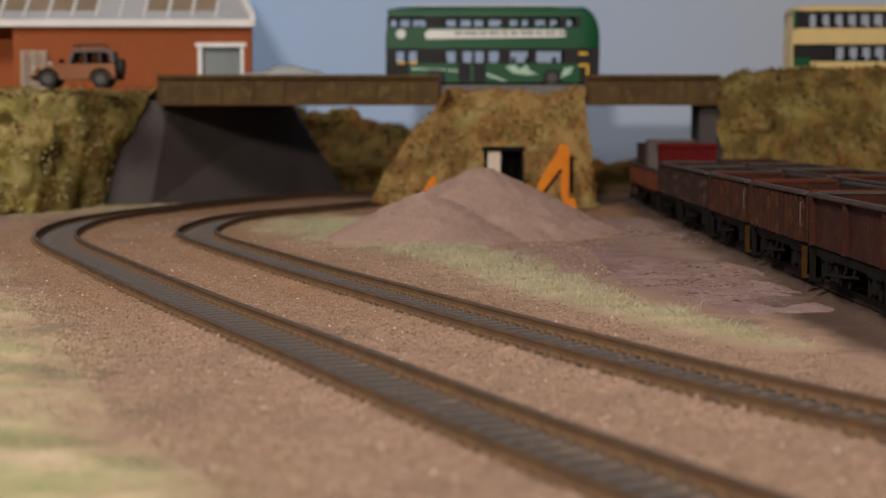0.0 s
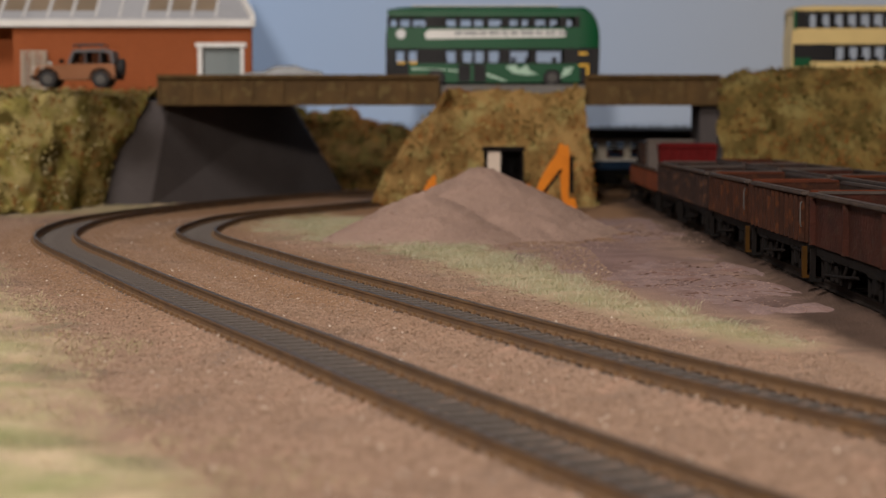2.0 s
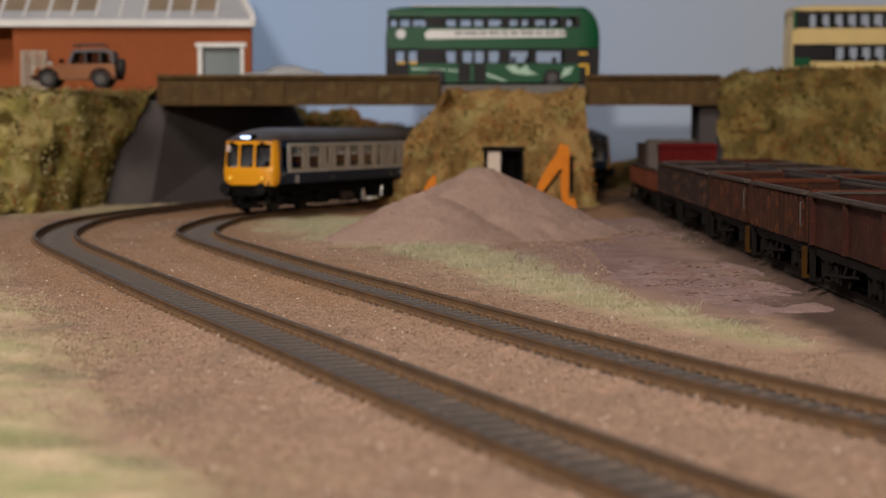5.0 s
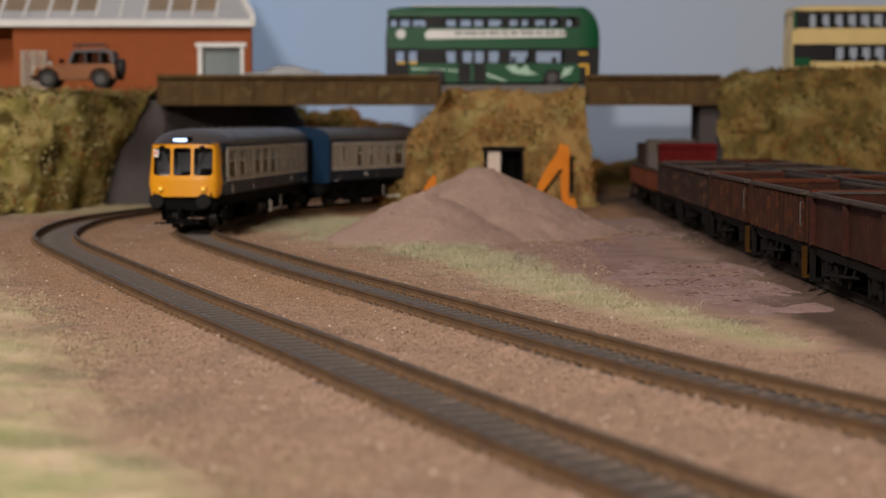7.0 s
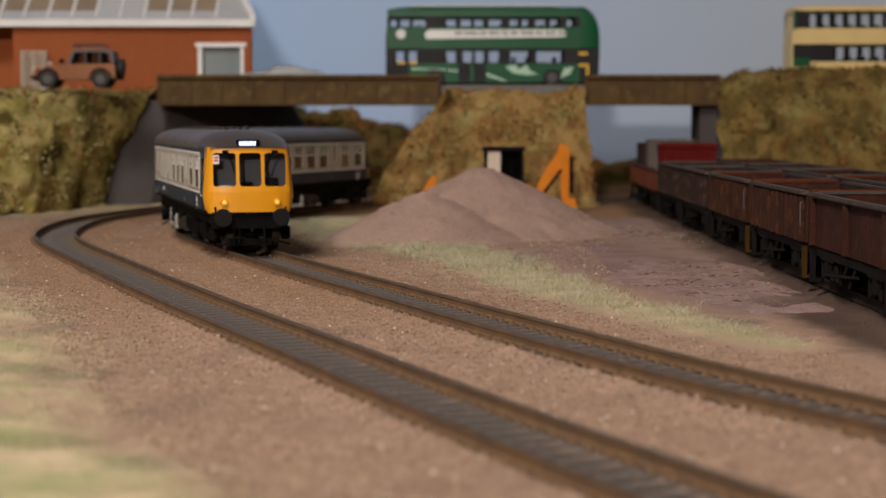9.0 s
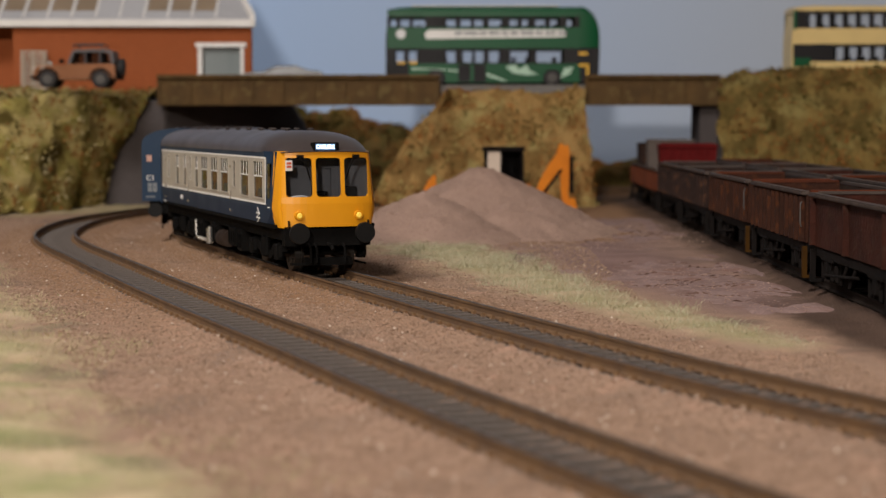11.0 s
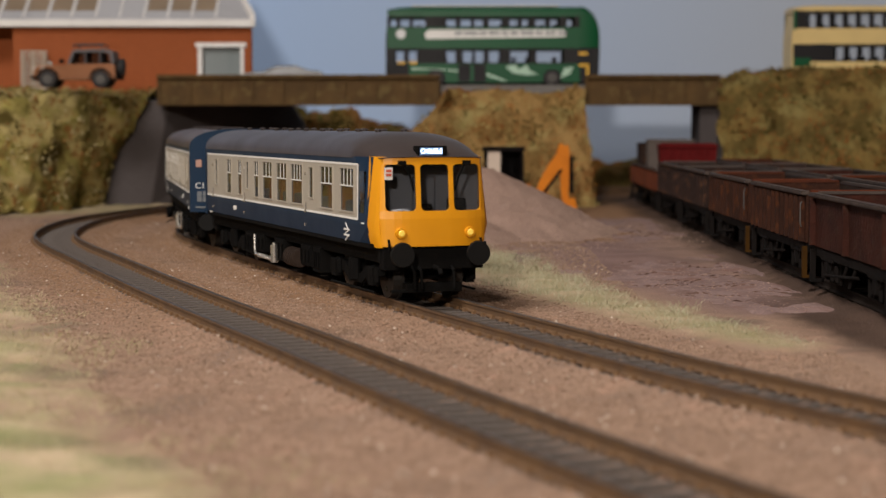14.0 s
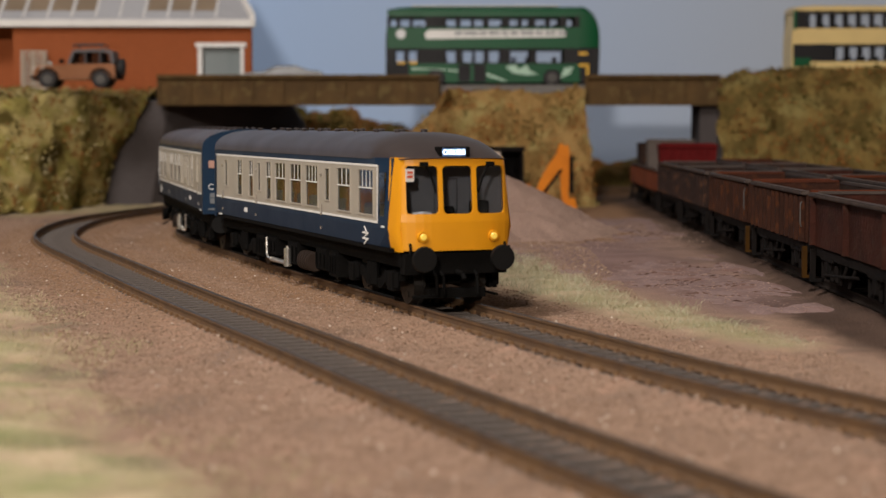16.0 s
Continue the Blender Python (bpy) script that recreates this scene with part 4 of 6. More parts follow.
        part("exhaust_pipe", bm, M_STEEL, ob, "bright steel exhaust pipe and filter", smooth=True)
    bm = bmesh.new()
    pipe(bm, ((0, FRONT - 3, 9.5), (0, FRONT + 3, 9.2), (0, FRONT + 4, 7.8)), 0.7, 8)
    for x in (-5, 4.5, 6.5):
        pipe(bm, ((x, FRONT - 2, 9.6), (x, FRONT + 0.6, 8.4), (x, FRONT + 1.0, 3.6)), 0.45, 6)
    box(bm, -8, 8, FRONT - 5, FRONT - 1, 2.6, 5.0)
    box(bm, 6, 13, FRONT - 1, FRONT + 0.5, 2.8, 3.5)
    part("coupling", bm, M_BLACK, ob, "black coupling and brake hoses")
    fore, aft = bogie(ob, PIVOT_CAB), bogie(ob, -PIVOT_END)
    return ob, (fore, aft)


GREYS = []


def mat_grey():
    if not GREYS:
        GREYS.append(mat("mid_grey_print", (0.15, 0.16, 0.17), (0.12, 0.13, 0.14), 0.6, bump=0.0))
    return GREYS[0]


LEAD, LEAD_BOGIES = rail_car("railcar", "blue and grey diesel railcar with yellow cab end, running on track", WINDOWS, True)
TRAIL, TRAIL_BOGIES = rail_car("railcar", "blue and grey trailing railcar coupled behind, cab at far end", WINDOWS, False)

# Distance of the leading cab front along the inner track, in mm, by time.
RUN = ((0, 770), (1, 862), (2, 960), (3, 1070), (3.5, 1150), (4, 1216), (5.2, 1318), (6.5, 1418), (7, 1455), (7.5, 1491), (8, 1530), (8.5, 1570), (9, 1600.5),
       (10.2, 1661), (11.5, 1725.5), (12, 1745), (12.5, 1763.5), (13, 1778.5), (13.5, 1791), (14, 1799), (14.5, 1805), (15, 1809), (15.5, 1812.5), (16, 1816))


def run_at(t):
    """Smooth monotone distance: cubic between the rows with averaged slopes."""
    ts, ds = [r[0] for r in RUN], [r[1] for r in RUN]
    i = max(0, min(len(ts) - 2, sum(1 for v in ts if v <= t) - 1))

    def slope(k):
        a, b = max(0, k - 1), min(len(ts) - 1, k + 1)
        return (ds[b] - ds[a]) / (ts[b] - ts[a])
    h = ts[i + 1] - ts[i]
    u = (t - ts[i]) / h
    return ((2 * u ** 3 - 3 * u * u + 1) * ds[i] + (u ** 3 - 2 * u * u + u) * h * slope(i) + (-2 * u ** 3 + 3 * u * u) * ds[i + 1] + (u ** 3 - u * u) * h * slope(i + 1))


def on_line(a):
    pts = INNER[0]
    i = max(0, min(len(pts) - 2, int(a / STEP)))
    f = a / STEP - i
    return Vector(pts[i]) * (1 - f) + Vector(pts[i + 1]) * f


def heading(v):
    return math.degrees(math.atan2(v.y, v.x)) - 90


def car_pose(front, flipped):
    """Pose of a car whose leading end stands at that distance, and the turns of its cab-end and inner-end bogies."""
    way = -1 if flipped else 1
    mid = front + (REAR if flipped else -FRONT)
    a, b = mid + way * PIVOT_CAB, mid - way * PIVOT_END
    p, q = on_line(a), on_line(b)
    h = heading(p - q)
    c = p + (q - p) * PIVOT_CAB / (PIVOT_CAB + PIVOT_END)
    turns = [heading((on_line(k + 17) - on_line(k - 17)) * way) - h for k in (a, b)]
    return pose(c.x * MM, c.y * MM, 0, 0, 0, h), [(k + 180) % 360 - 180 for k in turns]


def motions():
    times = [i * 0.25 for i in range(65)]
    for ob, bogies, gap, flipped in ((LEAD, LEAD_BOGIES, 0.0, False), (TRAIL, TRAIL_BOGIES, 217.0, True)):
        poses = [(t, car_pose(run_at(t) - gap, flipped)) for t in times]
        walk(ob, [(t, m) for t, (m, k) in poses])
        for n, (b, sets) in enumerate(bogies):
            y = PIVOT_CAB if n == 0 else -PIVOT_END
            walk(b, [(t, pose(0, y * MM, 0, 0, 0, k[n])) for t, (m, k) in poses])
            for ws, a in sets:
                rows, t, last = [(0.0, 0.0)], 0.0, run_at(0)
                while t < 16 - 1e-6:
                    t = min(16.0, t + 1 / 15)
                    d = run_at(t) - last
                    if d > 8.0 or t >= 16 - 1e-6:
                        rows.append((t, run_at(t) - run_at(0)))
                        last = run_at(t)
                way = 1 if flipped else -1
                walk(ws, [(t, pose(0, a * MM, 6.05 * MM, way * math.degrees(d / 5.9))) for t, d in rows])


# ---- wagons in the sidings ----
M_RUST = mat("rusty_brown_paint", (0.038, 0.0125, 0.006), (0.019, 0.008, 0.005), 0.75, fine=700, coarse=110, bump=0.5, mixing=0.4, col3=(0.078, 0.024, 0.008), spec=0.15)
M_RUSTRED = mat("faded_oxide_red", (0.042, 0.0105, 0.0055), (0.021, 0.007, 0.0045), 0.75, fine=700, coarse=110, bump=0.5, mixing=0.4, col3=(0.04, 0.019, 0.012), spec=0.15)
M_RUSTDARK = mat("dark_grimy_rust", (0.023, 0.0105, 0.0075), (0.014, 0.008, 0.006), 0.8, fine=700, coarse=110, bump=0.5, col3=(0.075, 0.032, 0.016), spec=0.2)
M_ORANGE = mat("orange_rust", (0.10, 0.022, 0.006), (0.036, 0.010, 0.005), 0.75, fine=700, coarse=90, bump=0.5, spec=0.2)
M_TOPRAIL = mat("worn_top_rail", (0.048, 0.029, 0.021), (0.022, 0.014, 0.011), 0.6, fine=900, coarse=160, bump=0.3)
M_GRIME = mat("grimy_black", (0.006, 0.005, 0.0045), (0.010, 0.007, 0.006), 0.85, fine=800, coarse=200, bump=0.4, spec=0.1)
M_OCHRE = mat("ochre_fitting", (0.05, 0.022, 0.003), (0.02, 0.009, 0.003), 0.8, spec=0.08, fine=800, coarse=200, bump=0.3)
M_CRIMSON = mat("dark_crimson", (0.10, 0.004, 0.004), (0.07, 0.003, 0.003), 0.7, spec=0.12, fine=500, coarse=100, bump=0.2)
M_DUSTGREY = mat("dusty_grey", (0.10, 0.078, 0.066), (0.08, 0.062, 0.053), 0.85, fine=500, coarse=60, bump=0.3)


def wagon(label, paint, ribs, length=96.0, top=27.2, bottom=11.6):
    ob = thing("open_wagon", label, "wagon", "open wagons in the sidings")
    h, w = length / 2, 16.0
    for s in (-1, 1):
        bm = bmesh.new()
        x0, x1 = sorted((s * w, s * (w - 1.0)))
        box(bm, x0, x1, -h, h, bottom, top)
        side = part("side", bm, paint, ob, bevel=0.2)
        for i in range(ribs):
            bm = bmesh.new()
            y = -h + 3 + (length - 6) * i / max(1, ribs - 1)
            prism(bm, ((y - 0.8, bottom + 0.4), (y + 0.8, bottom + 0.4), (y + 0.6, top - 1.2), (y - 0.6, top - 1.2)), s * w, s * (w + 1.7))
            part("rib", bm, paint, side)
        bm = bmesh.new()
        x0, x1 = sorted((s * (w - 1.2), s * (w + 1.6)))
        box(bm, x0, x1, -h - 0.4, h + 0.4, top - 0.7, top + 0.6)
        part("top_rail", bm, M_TOPRAIL, side, "worn brown top rail", bevel=0.35)
        # Thin dark skin: the shade within the wagon, put into its colour.
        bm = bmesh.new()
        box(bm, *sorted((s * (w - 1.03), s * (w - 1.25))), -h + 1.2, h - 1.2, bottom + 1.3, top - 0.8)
        part("inner_face", bm, M_GRIMESHADE, side, "inside face darkened with painted-in shade")
        bm = bmesh.new()
        x0, x1 = sorted((s * (w - 2.4), s * (w - 0.6)))
        box(bm, x0, x1, -h - 1, h + 1, bottom - 3.0, bottom - 0.1)
        part("solebar", bm, M_GRIME, ob, bevel=0.2)
        for y in (-h * 0.62, h * 0.62):
            bm = bmesh.new()
            x = s * (w - 1.4)
            prism(bm, ((y - 6, bottom - 3.2), (y + 6, bottom - 3.2), (y + 2.2, 4.0), (y - 2.2, 4.0)), x - 0.5, x + 0.5)
            box(bm, x - 0.4, x + s * 1.6 + 0.4, y - 2, y + 2, 4.2, 8.0)
            box(bm, x - 0.3, x + s * 1.4 + 0.3, y - 8, y + 8, 8.2, 9.2)
            part("axle_guard", bm, M_GRIME, ob)
            bm = bmesh.new()
            x = s * (w - 2.6)
            prism(bm, ((y - 13, 8.6), (y + 13, 8.6), (y + 12, 5.0), (y + 7, 2.4), (y - 7, 2.4), (y - 12, 5.0)), x - 0.5, x + 0.5)
            for q in (-9, -3, 3, 9):
                rod(bm, (x + s * 0.9, y + q, 2.6), (x + s * 0.9, y + q, 7.4), 0.9, 8)
            part("spring_frame", bm, M_GRIME, ob, "sooty spring and brake frame")
        bm = bmesh.new()
        pipe(bm, ((s * (w + 0.4), -h * 0.3, 7.0), (s * (w + 0.6), h * 0.25, 5.2), (s * (w + 0.6), h * 0.55, 4.4)), 0.45, 6)
        for q in (-0.12, 0.1):
            pipe(bm, ((s * (w - 1), h * q, bottom - 3), (s * (w + 0.2), h * (q + 0.05), 3.2)), 0.5, 6)
        part("brake_lever", bm, M_GRIME, ob)
        for y in (-h + 1.0, h - 1.0):
            bm = bmesh.new()
            box(bm, *sorted((s * (w - 0.6), s * (w + 0.9))), y - 0.9, y + 0.9, 1.2, bottom - 1.0)
            box(bm, *sorted((s * (w - 3), s * (w + 0.9))), y - 1.6, y + 1.6, 0.8, 1.6)
            part("step", bm, M_OCHRE if paint is M_RUST and y < 0 else M_GRIME, ob, "end step and bracket")
            if y > 0 or paint is not M_RUST:
                continue
            bm = bmesh.new()
            pipe(bm, ((s * (w + 1.2), y, bottom + 5), (s * (w + 1.6), y, bottom + 6), (s * (w + 1.6), y, bottom + 12), (s * (w + 1.2), y, bottom + 13)), 0.25, 6)
            part("grab_rail", bm, M_HUB, side)
    for e in (-1, 1):
        bm = bmesh.new()
        y0, y1 = sorted((e * h, e * (h - 1)))
        box(bm, -w + 1, w - 1, y0, y1, bottom, top)
        end = part("end", bm, paint, ob)
        bm = bmesh.new()
        y0, y1 = sorted((e * (h - 1.2), e * (h + 0.5)))
        box(bm, -w + 1.3, w - 1.3, y0, y1, top - 0.2, top + 1.0)
        part("top_rail", bm, M_ORANGE if paint is M_RUST else M_TOPRAIL, end, "rust-streaked end rail", bevel=0.3)
        for x in (-9, 0, 9):
            bm = bmesh.new()
            y0, y1 = sorted((e * h, e * (h + 1.0)))
            box(bm, x - 0.8, x + 0.8, y0, y1, bottom, top - 0.3)
            part("rib", bm, paint, end)
        for x in (-11.2, 11.2):
            bm = bmesh.new()
            rod(bm, (x, e * (h - 1), 10.0), (x, e * (h + 3.4), 10.0), 1.2, 8)
            rod(bm, (x, e * (h + 3.4), 10.0), (x, e * (h + 4.0), 10.0), 2.9, 16)
            part("buffer", bm, M_GRIME, ob)
    bm = bmesh.new()
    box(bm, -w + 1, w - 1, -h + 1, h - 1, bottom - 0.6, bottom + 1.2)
    part("floor_plate", bm, M_GRIMESHADE, ob, "dark brown wagon floor")
    for y in (-h * 0.62, h * 0.62):
        bm = bmesh.new()
        rod(bm, (-13, y, 6.2), (13, y, 6.2), 1.0, 6)
        for s in (-1, 1):
            rod(bm, (s * 7.6, y, 6.2), (s * 10.0, y, 6.2), 6.2, 18)
        part("wheelset", bm, M_GRIME, ob)
    return ob


def siding_spot(line, y):
    pts, tan = line
    i = int(np.argmin(np.abs(pts[:, 1] - y)))
    return pose(pts[i][0] * MM, y * MM, 0, 0, 0, math.degrees(math.atan2(tan[i][1], tan[i][0])) - 90)


def sidings():
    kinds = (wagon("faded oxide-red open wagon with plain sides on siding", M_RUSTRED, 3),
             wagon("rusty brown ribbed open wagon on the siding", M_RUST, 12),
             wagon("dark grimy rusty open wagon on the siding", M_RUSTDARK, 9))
    near = ((375, 0), (485, 0), (592, 1), (701, 1), (810, 2), (912, 2))
    used = set()
    for line, rows in ((SIDING, near), (SIDING_FAR, ((430, 2), (540, 0), (650, 1), (760, 0), (870, 2), (978, 1)))):
        for y, k in rows:
            if k in used:
                copy_thing(kinds[k], siding_spot(line, y))
            else:
                kinds[k].matrix_basis = siding_spot(line, y)
                used.add(k)
    low = wagon("low orange-rusty bogie wagon carrying boxes at the siding end", M_ORANGE, 14, 168.0, 23.0, 11.0)
    low.matrix_basis = siding_spot(SIDING, 1056)
    bm = bmesh.new()
    prism(bm, ((-15, 12.4), (15, 12.4), (16.5, 36), (15.5, 37.5), (-15.5, 37.5), (-16.5, 36)), -7, 7, "y")
    ob = thing("skip", "dark crimson steel skip in the low wagon", "skip")
    ob.matrix_basis = siding_spot(SIDING, 1008) @ pose(4 * MM, 0, 0)
    part("skip_body", bm, M_CRIMSON, ob, bevel=0.4)
    for x in (-10, -5, 0, 5, 10):
        bm = bmesh.new()
        box(bm, x - 0.6, x + 0.6, -8, -7, 14, 34.6)
        part("skip_rib", bm, M_CRIMSON, ob)
    bm = bmesh.new()
    box(bm, -17, 17, -8, 8, 34.8, 36.2)
    part("skip_rim", bm, M_CRIMSON, ob, bevel=0.3)
    bm = bmesh.new()
    box(bm, -13.5, 14, -9, 9, 12.4, 38.6)
    box(bm, -14, 14.5, -9.5, 9.5, 37.4, 39.2)
    ob = solid("crate", bm, M_DUSTGREY, "plain dusty grey crate in the low wagon", "crate", bevel=0.4)
    ob.matrix_basis = siding_spot(SIDING, 1066)
    bm = bmesh.new()
    box(bm, -14, -2, -8, 8, 12.4, 36)
    box(bm, -14.5, -1.5, -8.5, 8.5, 34.5, 36.6)
    ob = solid("crate", bm, M_RUSTDARK, "dark brown box at the end of the low wagon", "crate", bevel=0.4)
    ob.matrix_basis = siding_spot(SIDING, 1126)


# ---- vehicles on the road ----
M_BUSGREEN = mat("bus_green", (0.005, 0.078, 0.028), (0.004, 0.066, 0.024), 0.35, fine=200, coarse=30, bump=0.02, spec=0.25)
M_LIME = mat("pale_green", (0.42, 0.58, 0.45), (0.34, 0.5, 0.38), 0.4, bump=0.02)
M_DARKTRIM = mat("dark_window_trim", (0.014, 0.013, 0.014), (0.011, 0.010, 0.011), 0.5, bump=0.0, spec=0.2)
M_CREAM = mat("bus_cream", (0.66, 0.49, 0.20), (0.60, 0.44, 0.18), 0.4, bump=0.02)
M_PALEROOF = mat("pale_roof", (0.68, 0.68, 0.68), (0.6, 0.6, 0.6), 0.5, bump=0.05)
M_RUBBER = mat("tyre_rubber", (0.015, 0.014, 0.014), (0.022, 0.02, 0.02), 0.85, bump=0.2)
M_HUB = mat("grey_hub", (0.08, 0.072, 0.068), (0.06, 0.055, 0.05), 0.5, 0.4, bump=0.1)
M_ORANGEPAINT = mat("orange_panel", (0.62, 0.17, 0.05), (0.55, 0.14, 0.04), 0.45, bump=0.02)
M_CLEAR = glass("clear_bus_glass", (0.97, 0.97, 0.97), ior=1.2)
M_HANDRAIL = mat("yellow_handrail", (0.75, 0.42, 0.02), (0.68, 0.38, 0.02), 0.45, bump=0.0)


def wheel(ob, x, y, r, w, z=None):
    bm = bmesh.new()
    rod(bm, (0, -w / 2, 0), (0, w / 2, 0), r, 22)
    tyre = part("wheel", bm, M_RUBBER, ob, "black rubber tyre", bevel=0.25, at=(x, y, r if z is None else z))
    bm = bmesh.new()
    rod(bm, (0, -w / 2 - 0.3, 0), (0, w / 2 + 0.3, 0), r * 0.55, 16)
    part("hub", bm, M_HUB, tyre, bevel=0.15)


def double_decker(green=True):
    if green:
        ob = thing("bus", "green double-deck bus with white banner on the bridge", "bus", "buses on the road", at=(34.3, 1238, 74.2))
        low, high, body = (16, 26.6), (41, 48.6), M_BUSGREEN
        upper = [(-71.5, -66.5), (-64.5, -57.5), (-55.5, -46.5), (-32, -25.5), (-22, -14.5), (-12.5, -6), (-2.5, 7), (12, 18.5), (20.5, 26), (30, 38), (40, 46.5), (51.5, 57)]
        lower = [(-67.5, -61.5), (-58.5, -52.5), (-32, -25.5), (-20.5, -13.5), (-12, -5.5), (-2.5, 5.5), (12.5, 26), (30.5, 49.5)]
        x0, x1, ztop = -74.0, 74.5, 56.0
    else:
        ob = thing("bus", "cream double-deck bus with dark window bands above the bank", "bus", "buses on the road", at=(316, 1238, 74.2))
        low, high, body = (17.5, 29.5), (40.5, 52.5), M_CREAM
        upper = [(-64.5 + 9.2 * i, -57.6 + 9.2 * i) for i in range(14)]
        lower = [(-45.0 + 9.2 * i, -38.0 + 9.2 * i) for i in range(12)]
        x0, x1, ztop = -74.0, 74.0, 57.0
    xe = x1 - (14 if green else 4)
    for s in (-1, 1):
        a0, a1 = sorted((s * 16.6, s * 15.9))
        bm = bmesh.new()
        arches = [(-45.5, -32.5), (35, 48)]
        us = [x0 + 2, -45.5, -32.5, 35, 48, xe]
        for i, (ua, ub) in enumerate(zip(us[:-1], us[1:])):
            box(bm, ua, ub, a0, a1, 12 if (ua, ub) in arches else 3.0, low[0])
        bmesh.ops.remove_doubles(bm, verts=bm.verts, dist=0.001)
        low_panel = part("lower_panel", bm, body, ob)
        for ua, ub in arches:
            bm = bmesh.new()
            for cx, d in ((ua, 1), (ub, -1)):
                o = [(cx, 12.0)] + [(cx + d * 5 * (1 - math.sin(k * math.pi / 10)), 12.0 - 7 * (1 - math.cos(k * math.pi / 10))) for k in range(6)]
                prism(bm, o, a0, a1, "y")
            part("arch_corner", bm, body, low_panel)
        bm = bmesh.new()
        pierced(bm, x0 + 1, xe + (8 if green else 0), low[0], low[1], [(a, b, low[0] + 0.8, low[1] - 0.8) for a, b in lower], a0, a1, "y")
        band = part("lower_window_band", bm, M_DARKTRIM, ob, "dark lower-deck window surround")
        bm = bmesh.new()
        box(bm, x0 + 1, xe, a0, a1, low[1], high[0])
        part("middle_panel", bm, body, ob)
        bm = bmesh.new()
        pierced(bm, x0 + 1, xe, high[0], high[1], [(a, b, high[0] + 0.6, high[1] - 0.6) for a, b in upper if b < xe], a0, a1, "y")
        band2 = part("upper_window_band", bm, M_DARKTRIM, ob, "dark upper-deck window surround")
        for bnd, rows, (za, zb) in ((band, lower, low), (band2, upper, high)):
            for a, b in rows:
                bm = bmesh.new()
                box(bm, a, b, s * 16.2 - 0.1, s * 16.2 + 0.1, za + 0.6, zb - 0.6)
                part("window_pane", bm, M_CLEAR, bnd).visible_shadow = False
        bm = bmesh.new()
        box(bm, x0 + 2, xe, a0, a1, high[1], ztop - 3.5)
        part("cornice", bm, body, ob)
    # rounded roof
    bm = bmesh.new()
    secs = []
    n = 16
    for i in range(n + 1):
        t = i / n
        x = x0 + 1 + (xe - x0 + 0.5) * t
        drop = 1.8 * max(0, 1 - t * 9) ** 2
        secs.append([(x, 16.6 * math.cos(a), ztop - 3.6 - drop + 3.6 * math.sin(a) ** 0.7 if math.sin(a) > 0 else ztop - 3.6 - drop) for a in [math.pi * k / 12 for k in range(13)]])
    loft(bm, secs)
    part("roof", bm, body, ob, smooth=True)
    if green:
        bm = bmesh.new()
        box(bm, -56, 46, -12, 12, ztop - 0.2, ztop + 0.7)
        part("roof_panel", bm, M_PALEROOF, ob, bevel=0.3)
    # ends
    bm = bmesh.new()
    secs = []
    for i in range(9):
        t = i / 8
        x = xe + (x1 - xe) * math.sin(t * math.pi / 2)
        zt = ztop - 0.5 - (ztop * (0.34 if green else 0.06)) * (1 - math.cos(t * math.pi / 2))
        w = 16.6 - 2.5 * t * t
        secs.append([(x, -w, low[1] + 0.4 if green else 3.0), (x, w, low[1] + 0.4 if green else 3.0), (x, w, zt - 3), (x, w - 3, zt), (x, -w + 3, zt), (x, -w, zt - 3)])
    loft(bm, secs)
    part("rear_end", bm, body, ob, "rounded rear upper body", smooth=True)
    bm = bmesh.new()
    prism(bm, ((x1 - 4, 3), (x1 - 0.8, 3), (x1, low[1] + 0.4), (x1 - 4, low[1] + 0.4)), -15.5, 15.5, "y")
    box(bm, xe, x1 - 3, -15.5, 15.5, 3, 5)
    part("rear_panel", bm, M_DARKTRIM, ob)
    if green:
        for y in (-15.2, 14.6):
            bm = bmesh.new()
            box(bm, xe, x1 - 3.5, y, y + 0.6, 4, low[1])
            part("stair_panel", bm, M_DARKTRIM, ob, "dark rear stair panel")
            bm = bmesh.new()
            box(bm, -73, -58, y - 1.6 if y < 0 else y + 1.4, y - 1.45 if y < 0 else y + 2.2, 3.2, 15.9)
            part("entrance", bm, M_DARKTRIM, ob, "dark entrance panel")
    bm = bmesh.new()
    prism(bm, ((x0 + 2.2, 3), (x0, 5), (x0, 34), (x0 + 2.4, ztop - 3.4), (x0 + 3.4, ztop - 3.4), (x0 + 1.2, 34), (x0 + 1.2, 5), (x0 + 2.6, 4)), -15.8, 15.8, "y")
    part("front_end", bm, body if not green else M_DARKTRIM, ob, "curved front end")
    for z, m in ((3.2, M_DARKTRIM), (33.6, M_PALEROOF)):
        bm = bmesh.new()
        box(bm, x0 + 2.4, x1 - 3, -15.6, 15.6, z, z + 0.8)
        part("deck_floor", bm, m, ob)
    bm = bmesh.new()
    for k in range(11):
        x = -52 + k * 9.5
        for y in (-12, 4):
            if k % 4 != 1:
                box(bm, x, x + 1.6, y, y + 8, 4, 21)
            box(bm, x, x + 1.6, y, y + 8, 34.4, 43.2)
    part("bus_seats", bm, M_GRIME, ob, bevel=0.3)
    bm = bmesh.new()
    box(bm, -30, 40, 11, 12, 4, 14) if green else box(bm, -30, -20, 11, 12, 4, 14)
    part("inner_panel", bm, M_DARKTRIM, ob)
    for x in (-39, 41.5):
        for y in (-14.2, 14.2):
            wheel(ob, x, y, 6.3, 4.2)
    if green:
        bm = bmesh.new()
        y = -16.75
        prism(bm, ((-46, 33.0), (50, 34.4), (51, 36), (50, 39.4), (-44, 39.4), (-47, 37)), y, -16.6, "y")
